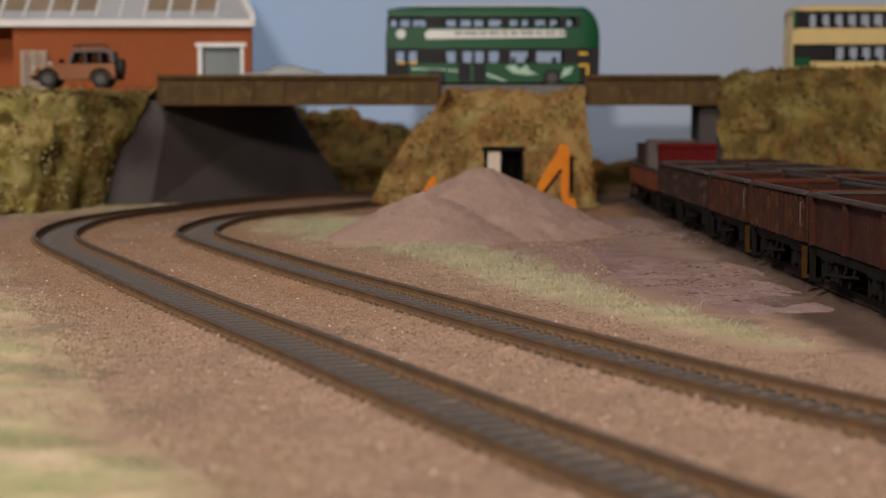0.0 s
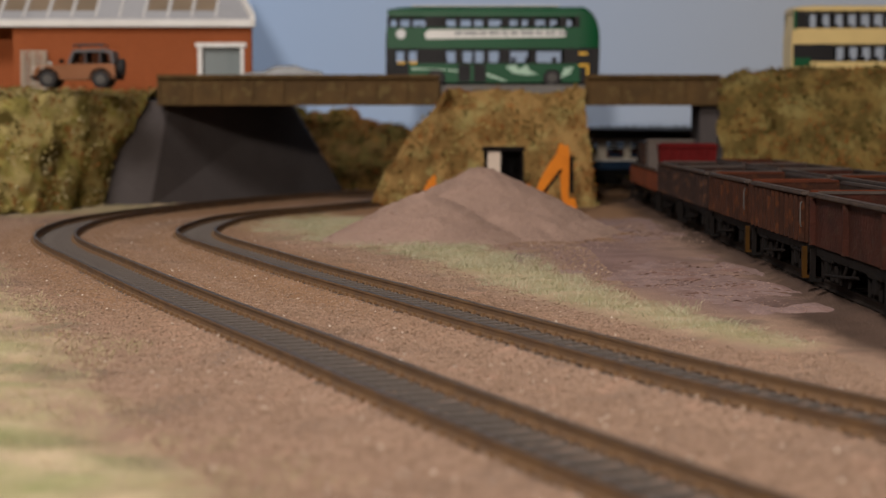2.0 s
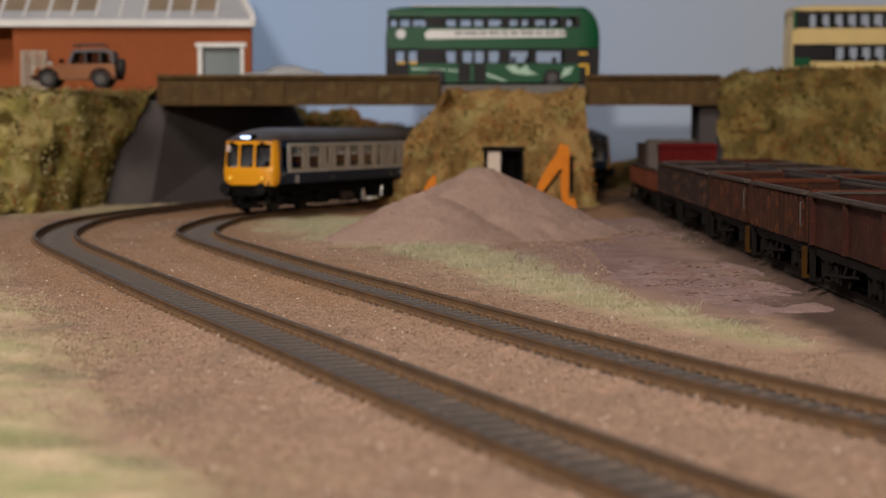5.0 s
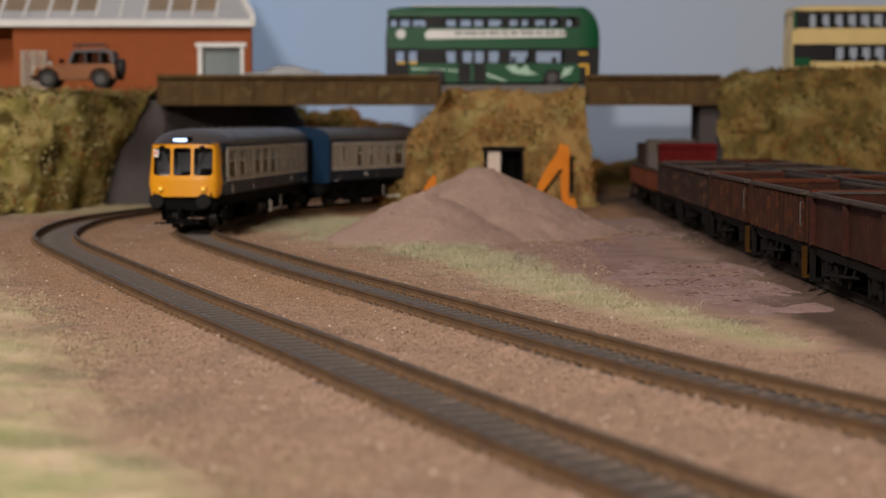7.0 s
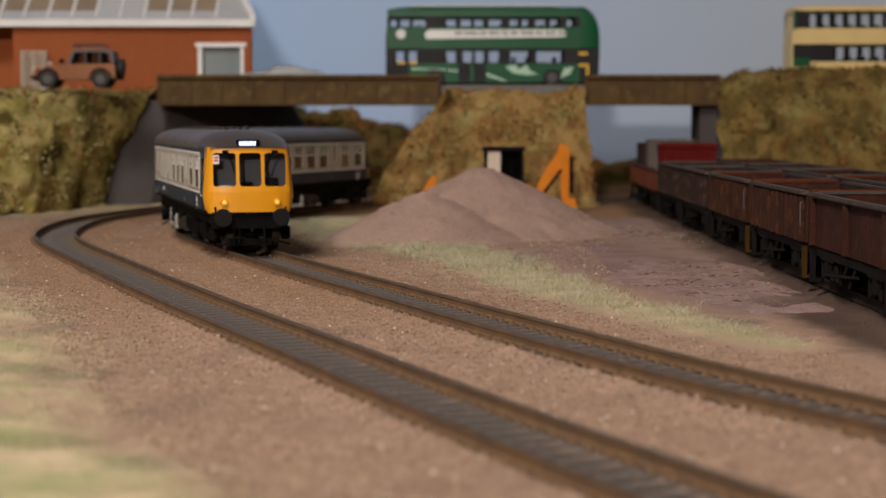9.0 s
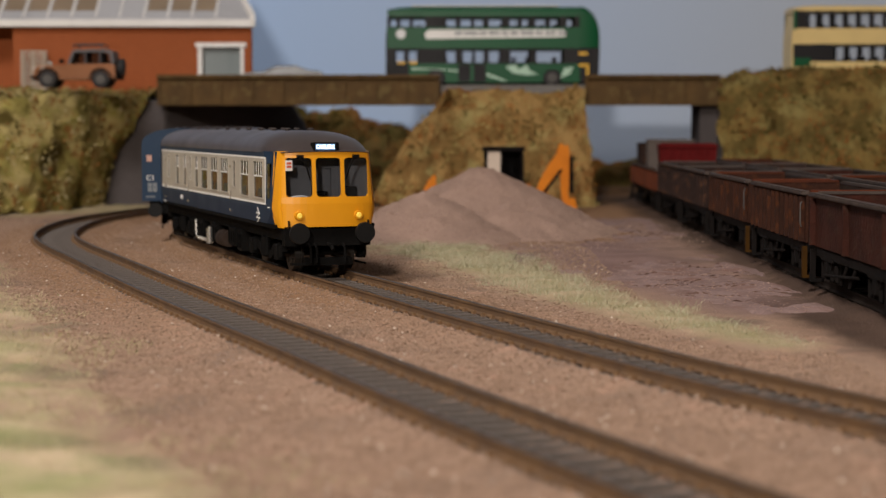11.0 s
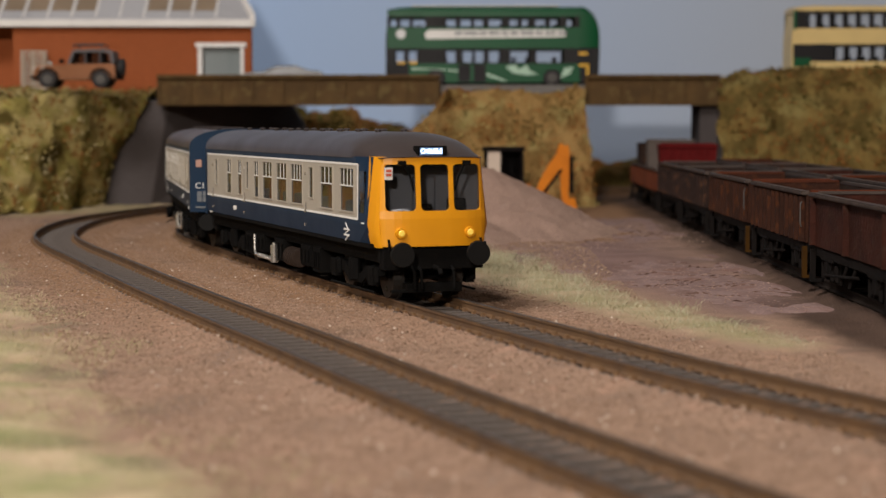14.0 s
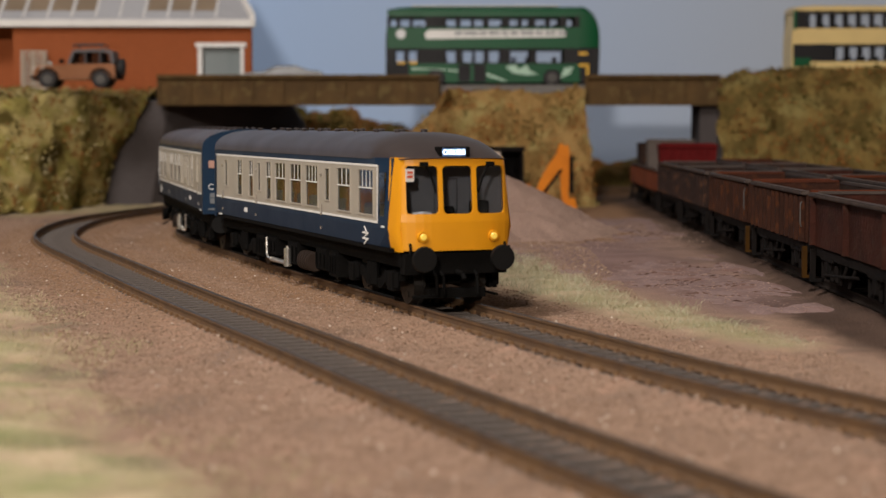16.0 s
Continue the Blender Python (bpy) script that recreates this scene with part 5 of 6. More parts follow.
        banner = part("banner", bm, M_WHITE, ob, "white slogan banner along the side")
        rng = random.Random(8)
        x = -26
        while x < 46:
            w = rng.uniform(4, 9)
            bm = bmesh.new()
            box(bm, x, x + w, y - 0.08, y, 36.2, 38.0)
            part("slogan_bar", bm, mat_grey(), banner)
            x += w + 1.6
        bm = bmesh.new()
        prism(bm, ((-56, 13.2), (-20, 11.5), (-20, 10), (-40, 12.0), (-56, 11.8)), y, -16.6, "y")
        prism(bm, ((-4, 9.5), (10, 4.4), (8, 3.8), (-4, 7.5)), y, -16.6, "y")
        prism(bm, ((9, 14), (16, 15.4), (18, 12), (24, 15.2), (26, 11), (32, 9), (24, 8), (14, 9.5)), y, -16.6, "y")
        prism(bm, ((47, 6), (54, 9), (56, 14), (50, 13)), y, -16.6, "y")
        part("swoosh", bm, M_LIME, ob, "pale green swoosh livery")
        bm = bmesh.new()
        rod(bm, (-63.5, -16.6, 36.5), (-63.5, -16.75, 36.5), 3.4, 14)
        part("emblem", bm, M_PALEROOF, ob, "round pale emblem")
        bm = bmesh.new()
        for x in (-19.5, -8.7):
            box(bm, x - 4.2, x + 4.2, -16.8, -16.62, 3.4, 15.6)
        part("door_lower", bm, M_DARKTRIM, ob, "dark middle door leaves")
        bm = bmesh.new()
        for x0_, x1_, z0_, z1_ in ((-66, -60.5, 15.8, 17.4), (-57.5, -52, 15.8, 17.4), (60, 66, 14, 16), (65, 67, 8, 16), (60, 66, 22, 24)):
            box(bm, x0_, x1_, -17.0, -16.7, z0_, z1_)
        part("handrail", bm, M_HANDRAIL, ob, "yellow handrails inside")
    else:
        bm = bmesh.new()
        box(bm, -40, 72, -16.85, -16.62, 3.4, 12.5)
        part("orange_skirt", bm, M_ORANGEPAINT, ob, "orange-red lower stripe")
        bm = bmesh.new()
        box(bm, -73, -61, -16.8, -16.62, 14, 20)
        box(bm, -73.2, -71, -16.8, -16.62, 39.5, 53)
        part("green_corner", bm, M_BUSGREEN, ob, "dark green corner panel")
    return ob


M_GOLD = mat("copper_gold_paint", (0.20, 0.08, 0.033), (0.17, 0.068, 0.028), 0.3, 0.55, bump=0.02)
M_GREYTOP = mat("grey_hard_top", (0.06, 0.055, 0.06), (0.045, 0.042, 0.045), 0.5, bump=0.1)
M_SILVER = mat("silver_paint", (0.20, 0.205, 0.215), (0.16, 0.165, 0.17), 0.3, 0.5, bump=0.02)
M_LIGHTLENS = mat("clear_lamp", (0.8, 0.75, 0.68), (0.75, 0.7, 0.62), 0.1, 0.3, bump=0.0)


def off_roader():
    ob = thing("off_road_car", "copper-gold off-road car with grey hard top, parked on bank", "car", at=(-224.5, 1092, 70.6))
    bm = bmesh.new()
    prism(bm, ((-27, 6), (-27, 12), (-25, 13.4), (-8, 14.4), (-6, 14.8), (22, 14.8), (23, 13), (23, 6), (18, 5), (17, 9), (11, 9), (9, 5), (-13, 5), (-15, 9), (-22, 9), (-24, 5)), -11, 11, "y")
    part("body", bm, M_GOLD, ob, "copper-gold body", bevel=0.7)
    bm = bmesh.new()
    prism(bm, ((-7, 14.6), (-3, 23.5), (16, 24), (21.5, 22.5), (22.5, 14.6), (20, 14.6), (19.5, 21), (14, 22), (-2, 21.5), (-4.6, 14.6)), -9.6, 9.6, "y")
    for x in (4, 13):
        box(bm, x, x + 1.2, -9.6, 9.6, 14.6, 22)
    part("hard_top", bm, M_GREYTOP, ob, "grey hard top", bevel=0.4)
    for y in (-9.3, 9.3):
        bm = bmesh.new()
        prism(bm, ((-4.4, 14.8), (-1.8, 21.4), (14, 21.8), (19, 20.8), (19.6, 14.8)), y - 0.1, y + 0.1, "y")
        part("side_window", bm, M_GLASS, ob).visible_shadow = False
    bm = bmesh.new()
    for y in (-8.4, 8.4):
        pipe(bm, ((-3, y, 24), (-3, y, 26.6), (15, y, 26.9), (15, y, 24)), 0.4, 6)
    for x in (-3, 6, 15):
        pipe(bm, ((x, -8.4, 26.7), (x, 8.4, 26.7)), 0.4, 6)
    part("roof_rack", bm, M_GREYTOP, ob, "thin grey roof rack")
    for x in (-18.5, 14):
        for y in (-9.6, 9.6):
            wheel(ob, x, y, 5.4, 4.0)
            bm = bmesh.new()
            s = 1 if y > 0 else -1
            o = [(x + 7.2 * math.cos(a), 5.4 + 7.0 * math.sin(a)) for a in [math.pi * k / 8 for k in range(9)]] + [(x + 6 * math.cos(a), 5.4 + 5.9 * math.sin(a)) for a in [math.pi * k / 8 for k in range(8, -1, -1)]]
            prism(bm, o, y - s * 1.5, y + s * 2.4, "y")
            part("wheel_arch", bm, M_GRIME, ob, "black wheel arch flare")
    bm = bmesh.new()
    rod(bm, (23, 0, 13), (27, 0, 13), 5.2, 18)
    part("spare_wheel", bm, M_RUBBER, ob, bevel=0.4)
    for y in (-7.5, 7.5):
        bm = bmesh.new()
        rod(bm, (-26.6, y, 11.3), (-27.8, y, 11.3), 1.6, 12)
        part("headlamp", bm, M_LIGHTLENS, ob, "round bright headlamp")
    bm = bmesh.new()
    rod(bm, (-21.5, -11.4, 12.0), (-21.5, -10.8, 12.0), 0.9, 10)
    rod(bm, (-17, -10.6, 14.2), (-17, -9.4, 15.2), 1.3, 10)
    part("side_lamp", bm, M_LIGHTLENS, ob)
    for x0, x1 in ((-29.4, -27), (22.8, 25)):
        bm = bmesh.new()
        box(bm, x0, x1, -9.5, 9.5, 5.2, 8)
        part("bumper", bm, M_GRIME, ob, bevel=0.4)
    bm = bmesh.new()
    box(bm, -11, -8, -12.8, -11, 15, 17.6)
    part("door_mirror", bm, M_GRIME, ob, bevel=0.3)


def silver_car():
    ob = thing("car", "silver car parked on the road behind the girder", "car", at=(-108, 1186, 74.2))
    bm = bmesh.new()
    secs = []
    for y, k in ((-10.5, 0.92), (-9.6, 1.0), (0, 1.03), (9.6, 1.0), (10.5, 0.92)):
        o = ((-27, 4), (-27.5, 9), (-24, 11.4), (-12, 12.6), (-4, 18), (9, 18.6), (17, 14.5), (26, 13), (27.5, 9), (27, 4))
        secs.append([(a, y, 3.2 + (b - 4) * k * 0.7) for a, b in o])
    loft(bm, secs)
    part("body", bm, M_SILVER, ob, "silver painted body", bevel=0.5, smooth=True)
    for y in (-10.3, 10.3):
        bm = bmesh.new()
        prism(bm, ((-11, 9.3), (-4, 12.3), (8, 12.6), (14, 10)), y - 0.15, y + 0.15, "y")
        part("side_window", bm, M_DARKTRIM, ob)
    for x in (-17, 17):
        for y in (-9, 9):
            wheel(ob, x, y, 3.8, 3)


M_DIGGER = mat("digger_orange_yellow", (0.62, 0.185, 0.006), (0.54, 0.155, 0.005), 0.5, spec=0.2, bump=0.05, fine=400, coarse=80)
M_CABCREAM = mat("cab_panel_cream", (0.55, 0.45, 0.36), (0.5, 0.4, 0.32), 0.5, bump=0.02)


def backhoe():
    ob = thing("backhoe_loader", "orange-yellow backhoe loader with black cab behind the gravel heap", "digger", at=(30, 1046, -4.6))
    bm = bmesh.new()
    prism(bm, ((-26, 9), (-26, 19), (-22, 20.5), (-6, 20.5), (-4, 17), (22, 17), (24, 12), (24, 8), (-10, 8)), -7, 7, "y")
    part("chassis", bm, M_DIGGER, ob, bevel=0.5)
    bm = bmesh.new()
    box(bm, -6.6, 18.6, -10, 10, 37, 39.6)
    cab = part("cab_roof", bm, M_GRIME, ob, "black cab roof", bevel=0.3)
    for x in (-5, 4, 16.5):
        for y in (-8.5, 7.6):
            bm = bmesh.new()
            prism(bm, ((x - 0.3, 17), (x + 1.6, 17), (x + 1.2, 37), (x - 0.5, 37)), y, y + 1, "y")
            part("cab_post", bm, M_GRIME, cab)
    bm = bmesh.new()
    prism(bm, ((-4.0, 17.5), (4, 17.5), (4, 37), (-3.4, 37)), -8.6, -8.3, "y")
    part("cab_door", bm, M_CABCREAM, cab, "pale cab side panel")
    bm = bmesh.new()
    box(bm, 5.2, 16.4, -8.6, -8.4, 18, 37)
    part("cab_window", bm, M_GLASS, cab).visible_shadow = False
    bm = bmesh.new()
    box(bm, -4, 16.5, 7.2, 7.6, 17.5, 37)
    part("cab_back_panel", bm, M_GRIME, cab)
    bm = bmesh.new()
    box(bm, 4, 12, -4, 4, 17, 21)
    box(bm, 10, 12, -4, 4, 21, 30)
    part("cab_seat", bm, M_GRIME, cab, bevel=0.4)
    for y in (-9.5, 9.5):
        wheel(ob, 12, y, 10.0, 5.4)
        wheel(ob, -18, y, 6.8, 4.4)
    for y in (-5.5, 5.5):
        bm = bmesh.new()
        prism(bm, ((-2, 14), (-1, 17), (-25, 17.5), (-34, 11), (-35, 13), (-26, 19.5), (-1, 19)), y - 0.8, y + 0.8, "y")
        part("loader_arm", bm, M_DIGGER, ob, bevel=0.2)
    bm = bmesh.new()
    prism(bm, ((-34, 9), (-34, 22), (-35.5, 23), (-39, 19), (-43, 10.5), (-42, 9.5)), -12, 12, "y")
    part("loader_bucket", bm, M_DIGGER, ob, bevel=0.3)
    # rear boom: up, over and down to the ground
    bm = bmesh.new()
    prism(bm, ((25, 9.5), (31, 9.5), (36, 20), (42, 30), (43.5, 34), (38.5, 36.5), (33, 29), (27, 18)), -2.2, 2.2, "y")
    part("boom", bm, M_DIGGER, ob, "orange-yellow rear boom", bevel=0.4)
    for y in (-2.0, 2.0):
        bm = bmesh.new()
        prism(bm, ((38.4, 37), (39.2, 41.2), (41, 41.6), (43, 39.4), (44.6, 41), (45.4, 36), (44.8, 8), (41, 8), (39.4, 28)), y - 0.7, y + 0.7, "y")
        part("dipper", bm, M_DIGGER, ob, "orange-yellow dipper arm", bevel=0.25)
    bm = bmesh.new()
    prism(bm, ((42, 9), (48.5, 9), (50, 3), (46, 0.2), (40, 3), (41, 6)), -4, 4, "y")
    part("rear_bucket", bm, M_DIGGER, ob, bevel=0.3)
    bm = bmesh.new()
    rod(bm, (30, -2.6, 12), (40.5, -2.6, 26), 0.9, 8)
    rod(bm, (46.4, 0, 34), (46.8, 0, 12), 1.3, 8)
    rod(bm, (45.4, 0, 30), (46.6, 0, 29), 0.8, 8)
    part("hydraulic_ram", bm, M_GRIME, ob)
    for y in (-9, 9):
        bm = bmesh.new()
        prism(bm, ((20, 14), (23, 14), (26, 1), (28, 0.2), (22, 0.2), (23, 2)), y - 1, y + 1, "y")
        part("stabiliser", bm, M_DIGGER, ob, bevel=0.2)


# ---- brick works building ----
M_BRICK = mat("red_brick_sheet", (0.31, 0.078, 0.018), (0.265, 0.065, 0.015), 0.85, fine=500, coarse=25, bump=0.3)
M_ROOFSHEET = mat("grey_roof_sheet", (0.42, 0.42, 0.44), (0.36, 0.36, 0.38), 0.6, fine=300, coarse=30, bump=0.1)
M_SKYLIGHT = mat("dusty_skylight", (0.27, 0.20, 0.135), (0.22, 0.165, 0.11), 0.5, fine=300, coarse=40, bump=0.1)
M_PALLET = mat("bleached_timber", (0.42, 0.34, 0.27), (0.36, 0.29, 0.23), 0.8, fine=300, coarse=60, bump=0.2)
M_SHUTTER = mat("grey_shutter", (0.25, 0.28, 0.28), (0.21, 0.24, 0.24), 0.6, fine=400, coarse=60, bump=0.1)


def works():
    ob = thing("works_building", "orange-red brick works with white fascia and grey rooflights", "building", at=(0, 0, 70.6))
    bm = bmesh.new()
    pierced(bm, -287, -130.5, 0, 44.6, [(-164, -138, 0, 30)], 1200, 1206, "y")
    prism(bm, ((-136.5, 1206), (-130.5, 1206), (-138.5, 1268), (-144, 1268)), 0, 44.6, "z")
    box(bm, -293, -287, 1200, 1232, 0, 44.6)
    wall = part("wall", bm, M_BRICK, ob, "orange-red brick wall")
    bm = bmesh.new()
    box(bm, -420, -293, 1226, 1232, 0, 44.6)
    part("recessed_wall", bm, M_BRICK, ob, "shaded recessed brick wall")
    bm = bmesh.new()
    courses = 22
    for k in range(courses):
        z = 0.6 + k * 2.0
        for x0, x1 in ((-286.6, -166.5), (-135.5, -130.7)) if z < 32 else ((-286.6, -130.7),):
            box(bm, x0, x1, 1199.72, 1200.2, z, z + 1.55)
    part("brick_facing", bm, M_BRICK, wall)
    tagged(wall.children[0], kind="stuff")
    bm = bmesh.new()
    box(bm, -420, -127.5, 1194, 1199.5, 43.6, 48.2)
    part("fascia", bm, M_WHITE, ob, "white eaves fascia", bevel=0.3)
    bm = bmesh.new()
    put(bm, [(-420, 1195, 47.6), (-128, 1195, 47.6), (-162, 1268, 100), (-420, 1268, 100), (-420, 1195, 49.8), (-128, 1195, 49.8), (-162, 1268, 102.5), (-420, 1268, 102.5)],
        [(0, 1, 2, 3), (4, 5, 6, 7), (0, 1, 5, 4), (1, 2, 6, 5), (2, 3, 7, 6), (3, 0, 4, 7)])
    roof = part("roof", bm, M_ROOFSHEET, ob, "grey sheet roof with rooflights")
    bm = bmesh.new()
    put(bm, [(-128, 1195, 47.6), (-136, 1268, 47.6), (-162, 1268, 100), (-131, 1197, 47.6), (-139, 1266, 47.6), (-163, 1266, 98)],
        [(0, 1, 2), (3, 5, 4), (0, 3, 4, 1), (1, 4, 5, 2), (2, 5, 3, 0)])
    part("roof_hip", bm, M_ROOFSHEET, ob)
    bm = bmesh.new()
    box(bm, -420, -164, 1262, 1267.5, 0, 99)
    part("back_wall", bm, M_BRICK, ob)
    bm = bmesh.new()
    put(bm, [(-130.5, 1193, 47), (-127, 1193, 47), (-161, 1268, 101), (-164.5, 1268, 101), (-130.5, 1193, 51.4), (-127, 1193, 51.4), (-161, 1268, 105), (-164.5, 1268, 105)],
        [(0, 1, 2, 3), (4, 5, 6, 7), (0, 1, 5, 4), (1, 2, 6, 5), (2, 3, 7, 6), (3, 0, 4, 7)])
    part("bargeboard", bm, M_WHITE, ob, "white verge board")
    slope = (102.5 - 49.4) / 72
    xs = [-301 - 16.3 + 16.3 * k for k in range(14)]
    for k, x in enumerate(xs):
        if x + 16 > -146 or k in (5, 6):
            continue
        bm = bmesh.new()
        prism(bm, ((1202, 53.9 + 0.2), (1202, 54.9), (1228, 54.9 + 26 * slope), (1228, 53.9 + 26 * slope)), x + 1.6, x + 15)
        part("rooflight", bm, M_SKYLIGHT, roof, "dusty brown rooflight panel")
    for k, x in enumerate(xs):
        if x > -150:
            continue
        bm = bmesh.new()
        prism(bm, ((1196, 49.4), (1196, 51.2), (1228, 51.2 + 32 * slope), (1228, 49.4 + 32 * slope)), x - 0.5, x + 0.7)
        part("glazing_bar", bm, M_WHITE, roof)
    bm = bmesh.new()
    box(bm, -163.8, -138.2, 1203.4, 1204.4, 0, 29.8)
    door = part("roller_shutter", bm, M_SHUTTER, ob, "grey-green roller shutter door")
    bm = bmesh.new()
    prism(bm, ((1203.4, 0), (1202.9, 0.4), (1202.9, 1.2), (1203.4, 1.6)), -163.6, -138.4)
    lath = finish(bm, "shutter_slat", M_SHUTTER)
    for k in range(17):
        share("shutter_slat", lath, door, pose(0, 0, (0.3 + k * 1.72) * MM))
    bm = bmesh.new()
    box(bm, -167, -164, 1198.6, 1201, 0, 30)
    box(bm, -138, -135.6, 1198.6, 1201, 0, 30)
    box(bm, -168.6, -134.0, 1198, 1201, 30, 33)
    part("door_frame", bm, M_WHITE, ob, "white door frame and lintel", bevel=0.2)


def slatted_panel():
    ob = thing("pallet", "white slatted panel leaning against the brick wall", "pallet", at=(-277, 1192, 70.9))
    bm = bmesh.new()
    for x in (-8, -1, 7):
        box(bm, x - 1.0, x + 1.0, 0, 2, 0, 27)
    part("bearer", bm, M_PALLET, ob)
    me = None
    for k in range(9):
        if me is None:
            bm = bmesh.new()
            box(bm, -9, 9, -0.8, 0, 0, 1.7)
            me = part("slat", bm, M_PALLET, ob, at=(0, 0, 1)).data
        else:
            share("slat", me, ob, pose(0, 0, (1 + k * 3.05) * MM))


sidings()
double_decker(True)
double_decker(False)
works()
slatted_panel()
off_roader()
silver_car()
backhoe()


# ---- loose scatter: grass, stones, scrub ----
M_BLADE = mat("dry_grass_fibre", (0.56, 0.50, 0.36), (0.27, 0.28, 0.16), 0.85, fine=300, coarse=60, bump=0.0, island=0.8, spec=0.1)
M_BLADEPALE = mat("pale_grass_fibre", (0.60, 0.48, 0.31), (0.27, 0.28, 0.125), 0.85, fine=300, coarse=40, bump=0.0, island=0.8, spec=0.1)
M_SCRUB = mat("scrub_flock", (0.28, 0.17, 0.058), (0.13, 0.085, 0.024), 0.95, fine=400, coarse=42, bump=0.3, island=0.35, spec=0.08)
M_RSCRUB = mat("dull_scrub_flock", (0.16, 0.10, 0.034), (0.075, 0.052, 0.016), 0.95, fine=400, coarse=42, bump=0.3, island=0.35, spec=0.08)
M_SCRUBGREEN = mat("green_flock", (0.45, 0.36, 0.14), (0.22, 0.18, 0.05), 0.95, fine=400, coarse=36, bump=0.3, island=0.35, spec=0.08)
M_SCRUBDARK = mat("brown_flock", (0.36, 0.22, 0.07), (0.16, 0.12, 0.035), 0.95, fine=400, coarse=60, bump=0.3, island=0.35, spec=0.08)


M_SCRUBRUST = mat("rusty_flock", (0.30, 0.125, 0.035), (0.17, 0.065, 0.018), 0.95, fine=400, coarse=42, bump=0.3, island=0.35, spec=0.08)
M_SCRUBMOSS = mat("dark_moss_flock", (0.085, 0.07, 0.016), (0.045, 0.034, 0.010), 0.95, fine=400, coarse=42, bump=0.3, island=0.35, spec=0.08)
M_SCRUBPALE = mat("pale_straw_flock", (0.50, 0.42, 0.24), (0.36, 0.29, 0.13), 0.95, fine=400, coarse=42, bump=0.3, island=0.35, spec=0.08)
M_DARKFLAKE = mat("dark_flake", (0.13, 0.078, 0.062), (0.09, 0.05, 0.04), 0.95, bump=0.3, spec=0.1)


def stuff_mesh(name, verts, faces, material, label, category):
    me = bpy.data.meshes.new(name)
    me.from_pydata((np.asarray(verts) * MM).tolist(), [], faces)
    me.materials.append(material)
    return tagged(new(name, me), label, category, "", "stuff")


def blades(name, spots, heights, material, label, seed):
    """Thin bent fibres, three-sided at the root."""
    rng = np.random.default_rng(seed)
    v, f = [], []
    for (x, y), h, z0 in zip(spots, heights, ground_z([p[0] for p in spots], [p[1] for p in spots])):
        a, lean = rng.uniform(0, 6.283), rng.uniform(0.4, 2.6) * h
        dx, dy = math.cos(a), math.sin(a)
        w = rng.uniform(0.03, 0.075)
        b = rng.uniform(0, 6.283)
        ox, oy = math.cos(b) * w, math.sin(b) * w
        k = len(v)
        z = z0 - 0.2
        v += [(x - ox, y - oy, z), (x + ox, y + oy, z), (x + ox * 0.8 + dx * lean * 0.35, y + oy * 0.8 + dy * lean * 0.35, z + h * 0.6),
              (x - ox * 0.8 + dx * lean * 0.35, y - oy * 0.8 + dy * lean * 0.35, z + h * 0.6), (x + dx * lean, y + dy * lean, z + h)]
        f += [(k, k + 1, k + 2, k + 3), (k + 3, k + 2, k + 4)]
    stuff_mesh(name, v, f, material, label, "grass")


def grass():
    rng = np.random.default_rng(11)
    x, y = rng.uniform(-95, 125, 190000), rng.uniform(405, 960, 190000)
    wob = np.array([0.5 + 0.5 * fbm(a * 0.05, b * 0.05) for a, b in zip(x, y)])
    wid = np.interp(y, [420, 560, 760, 880], [8, 15, 24, 32])
    keep = (seg_dist(x, y, STRIP_LINE) / wid < 0.1 + wob * 1.3 + rng.random(len(x)) * 0.3) & (rng.random(len(x)) < 0.4 + 1.1 * np.clip(wob - 0.3, 0, 1)) & (rng.random(len(x)) < np.interp(y, [420, 560], [0.7, 1.0])) & (seg_dist(x, y, INNER[0][::6]) > 15)
    x, y, wob = x[keep][:44000], y[keep][:44000], wob[keep][:44000]
    blades("grass_strip", list(zip(x, y)), (0.9 + 4.4 * wob * rng.random(len(x))) * np.interp(y, [420, 560], [0.6, 1.0]), M_BLADE, "pale dry static grass beside the yard", 3)
    x, y = rng.uniform(-330, 10, 90000), rng.uniform(200, 760, 90000)
    lx = np.interp(-y, [-p[1] for p in GRASS_LINE], [p[0] for p in GRASS_LINE])
    wob = np.array([0.5 + 0.6 * fbm(a * 0.03, b * 0.03) for a, b in zip(x, y)])
    keep = ((lx - x) / 30 + (wob - 0.6) * 2 > 0.15) & (x / y > -0.29)
    x, y, wob = x[keep][:40000], y[keep][:40000], wob[keep][:40000]
    blades("grass_verge", list(zip(x, y)), 0.7 + 2.2 * wob * rng.random(len(x)), M_BLADEPALE, "pale green static grass in the foreground", 4)


OCTA = np.array([(1, 0, 0), (-1, 0, 0), (0, 1, 0), (0, -1, 0), (0, 0, 1), (0, 0, -1)], float)
OCTA_F = [(0, 2, 4), (2, 1, 4), (1, 3, 4), (3, 0, 4), (2, 0, 5), (1, 2, 5), (3, 1, 5), (0, 3, 5)]


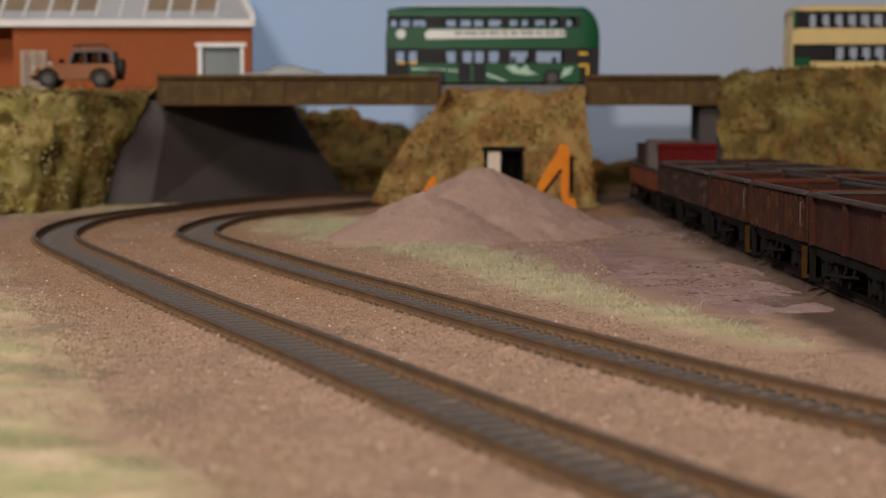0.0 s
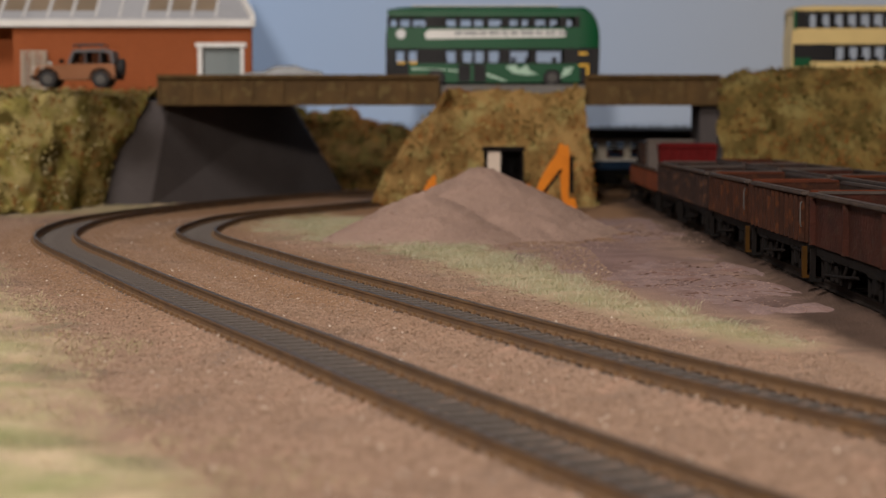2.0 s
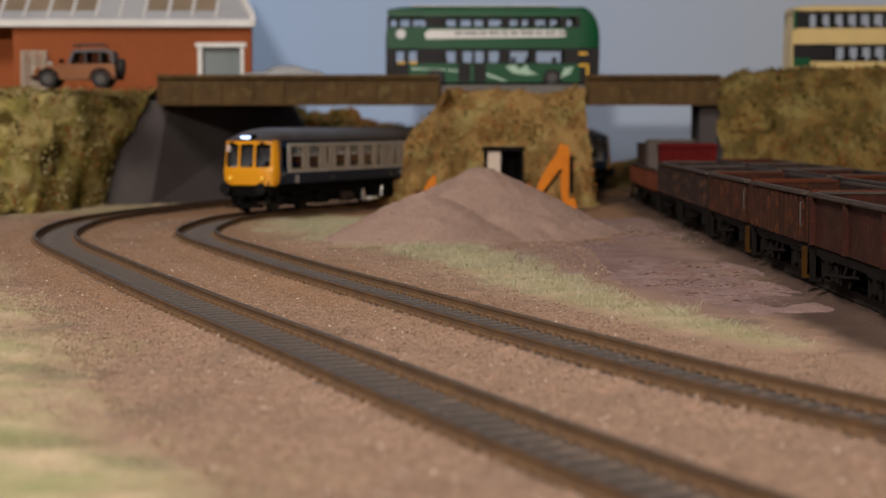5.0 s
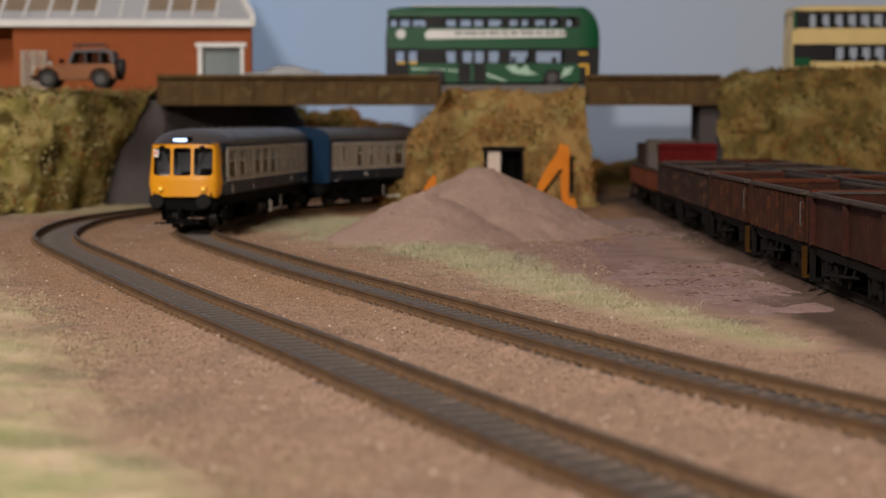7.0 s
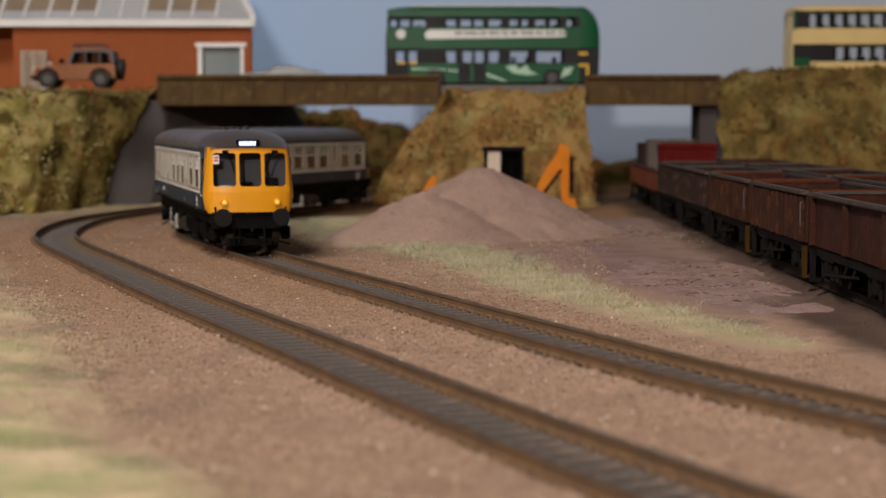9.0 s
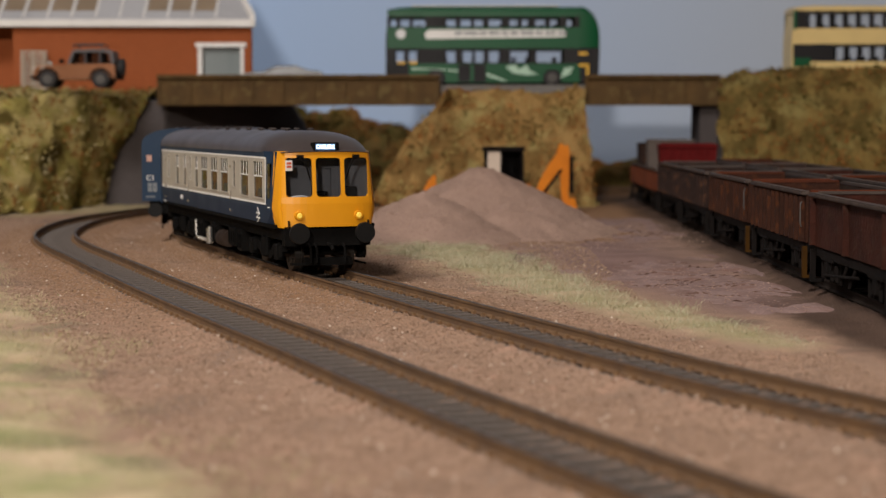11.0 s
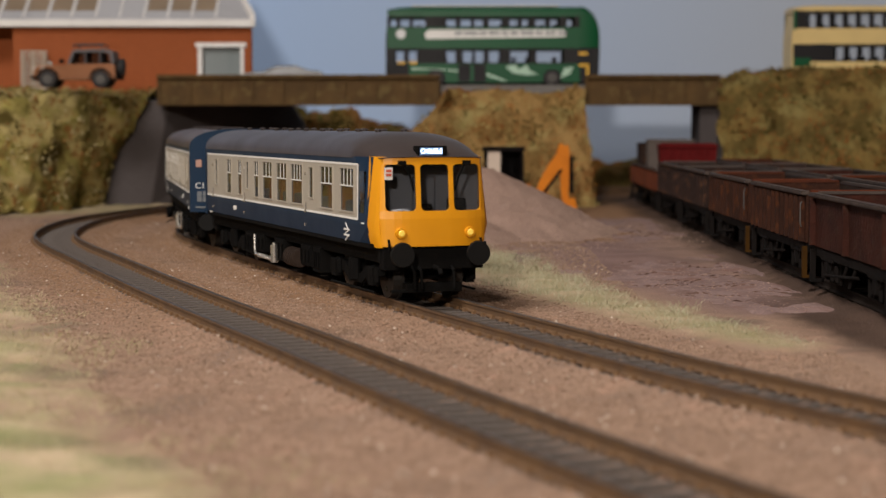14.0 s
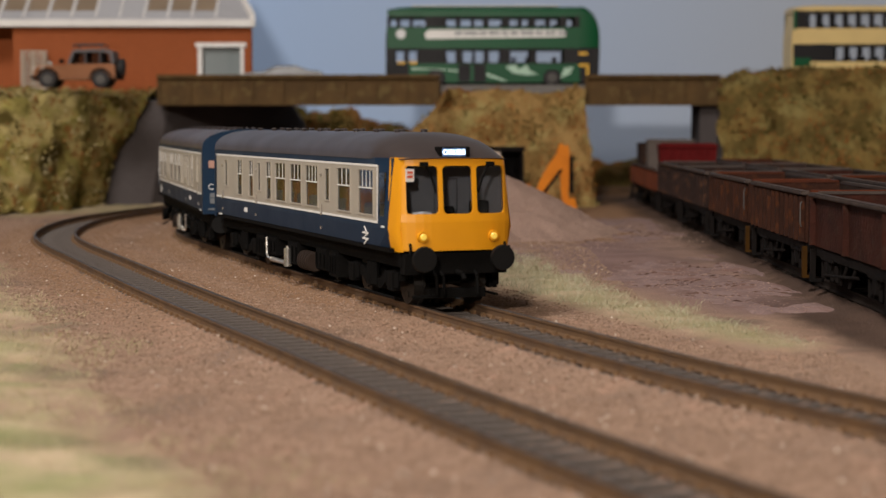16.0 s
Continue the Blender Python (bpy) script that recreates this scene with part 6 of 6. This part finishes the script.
def grains(name, pts, sizes, material, label, category, seed, flat=0.7):
    rng = np.random.default_rng(seed)
    n = len(pts)
    v = OCTA[None] * rng.uniform(0.6, 1.4, (n, 6, 1)) * sizes[:, None, None]
    v[:, :, 2] *= flat
    a = rng.uniform(0, 6.283, n)
    c, s = np.cos(a)[:, None], np.sin(a)[:, None]
    v = np.stack([v[:, :, 0] * c - v[:, :, 1] * s, v[:, :, 0] * s + v[:, :, 1] * c, v[:, :, 2]], -1) + pts[:, None, :]
    f = [tuple(i + 6 * k for i in t) for k in range(n) for t in OCTA_F]
    return stuff_mesh(name, v.reshape(-1, 3), f, material, label, category)


def stones():
    rng = np.random.default_rng(21)
    n = 260000
    y = 230 + 760 * rng.random(n) ** 1.3
    x = rng.uniform(-0.29, 0.29, n) * y
    d = np.minimum(seg_dist(x, y, INNER[0][::6]), seg_dist(x, y, OUTER[0][::6]))
    lx = np.interp(-y, [-p[1] for p in GRASS_LINE], [p[0] for p in GRASS_LINE])
    keep = (d > 10.5) & (x > lx - 14) & ((x < 60) | ((y < 440) & (x < 92))) & (seg_dist(x, y, STRIP_LINE) > 14)
    x, y = x[keep][:115000], y[keep][:115000]
    z = ground_z(x, y) + rng.uniform(-0.12, 0.2, len(x))
    grains("ballast_grains", np.stack([x, y, z], 1), 0.16 + 0.34 * rng.random(len(x)) ** 1.8, M_STONE, "loose brown ballast grains beside the tracks", "ballast", 2)
    k = rng.choice(len(x), 520, replace=False)
    grains("pale_grains", np.stack([x[k], y[k], z[k] + 0.25], 1), rng.uniform(0.2, 0.55, len(k)), M_PALESTONE, "scattered pale stones on the ballast", "stones", 5)
    rows = []
    for pts, tan in (OUTER, INNER):
        idx = rng.integers(120, len(pts) - 1, 2600)
        off = rng.uniform(-11.5, 11.5, 2600)
        nx, ny = tan[idx][:, 1], -tan[idx][:, 0]
        ok = np.abs(np.abs(off) - 8.7) > 1.4
        rows.append(np.stack([pts[idx][:, 0] + nx * off, pts[idx][:, 1] + ny * off, np.full(2600, -3.35)], 1)[ok])
    p = np.concatenate(rows)
    grains("track_ballast", p, rng.uniform(0.25, 0.5, len(p)), M_STONE, "fine ballast between the sleepers", "ballast", 7)
    # the yard: crumbs and cracks
    x, y = rng.uniform(20, 108, 4000), rng.uniform(470, 980, 4000)
    keep = seg_dist(x, y, YARD_LINE) < np.interp(y, [480, 640, 900], [20, 42, 60])
    p = np.stack([x, y, ground_z(x, y, YARD_GRID) + 0.08], 1)[keep]
    grains("yard_crumbs", p, rng.uniform(0.15, 0.4, len(p)), M_GRAVEL, "gravel crumbs on the yard surface", "gravel", 9)
    # dark cracks in the yard skin
    v, f = [], []
    for _ in range(150):
        x, y = rng.uniform(15, 104), rng.uniform(500, 930)
        if seg_dist(np.array([x]), np.array([y]), YARD_LINE)[0] > np.interp(y, [480, 640, 900], [16, 38, 54]):
            continue
        a, ln = rng.normal(0.15, 0.35), rng.uniform(2, 8)
        for k in range(3):
            x2, y2 = x + math.cos(a) * ln * 0.7, y + math.sin(a) * ln
            w = rng.uniform(0.2, 0.7)
            n = len(v)
            za, zb = ground_z([x, x2], [y, y2], YARD_GRID)
            v += [(x, y - w, za - 0.1), (x2, y2 - w, zb - 0.1), (x2, y2 + w, zb - 0.1), (x, y + w, za - 0.1), ((x + x2) / 2, (y + y2) / 2, max(za, zb) + 0.3)]
            f += [(n, n + 1, n + 4), (n + 1, n + 2, n + 4), (n + 2, n + 3, n + 4), (n + 3, n, n + 4)]
            x, y, a = x2, y2, a + rng.normal(0, 0.5)
    stuff_mesh("yard_flakes", v, f, M_DARKFLAKE, "dark flaking cracks on the yard surface", "cracks")
    x, y = rng.uniform(-60, 100, 42000), rng.uniform(730, 945, 42000)
    z = np.array([heap_z(a, b) for a, b in zip(x, y)])
    p = np.stack([x, y, z + 0.02], 1)[z > -4.2]
    grains("heap_grains", p, 0.14 + 0.26 * rng.random(len(p)) ** 1.6, M_HEAPGRAIN, "loose gravel grains on the heap", "gravel", 12)
    x, y = rng.normal(22, 42, 5000), rng.normal(838, 44, 5000)
    keep = np.hypot(x - 15, y - 835) > 40
    p = np.stack([x, y, ground_z(x, y) + 0.15], 1)[keep]
    grains("spilt_gravel", p, rng.uniform(0.2, 0.5, len(p)), M_HEAPGRAIN, "gravel spilt round the heap", "gravel", 10)


def scrub():
    """Flock of several colours in patches over the banks."""
    rng = np.random.default_rng(31)
    tuft = {"straw": M_SCRUB, "dull": M_RSCRUB, "green": M_SCRUBGREEN, "brown": M_SCRUBDARK, "rust": M_SCRUBRUST, "moss": M_SCRUBMOSS, "pale": M_SCRUBPALE}
    for name, place, sorts in (("bank_left", "grassy embankment", (("green", 4200), ("moss", 3600), ("rust", 3200), ("pale", 2600))),
                               ("bank_right", "brown embankment", (("dull", 5000), ("moss", 3200), ("rust", 2200), ("straw", 2200))),
                               ("mound_pier", "scrubby mound", (("straw", 3600), ("rust", 2400), ("green", 1500), ("moss", 1100))),
                               ("hill", "hillside", (("brown", 2200), ("moss", 1500), ("rust", 1200)))):
        me = bpy.data.objects[name].data
        cy = np.array([tuple(p.center) for p in me.polygons])
        area = np.array([p.area for p in me.polygons]) * (cy[:, 1] < 1.21 if name != "hill" else 1)
        for k, (sort, count) in enumerate(sorts):
            patch = np.array([max(0.0, noise.noise(Vector((p[0] * 55 + 9 * k, p[1] * 55, p[2] * 55 + 4 * k))) + 0.12) for p in cy]) ** 1.5 + 0.004
            share_ = area * patch
            pick = rng.choice(len(area), count, p=share_ / share_.sum())
            pts = cy[pick] / MM + rng.normal(0, 1.2, (count, 3))
            size = 0.35 + 0.9 * rng.random(count) ** 2 if name != "hill" else rng.uniform(0.5, 1.5, count)
            grains(name + "_" + sort + "_flock", pts, size, tuft[sort], sort + " coloured flock patches on the " + place, "scrub", 40 + count, 0.9)


grass()
stones()
scrub()

motions()
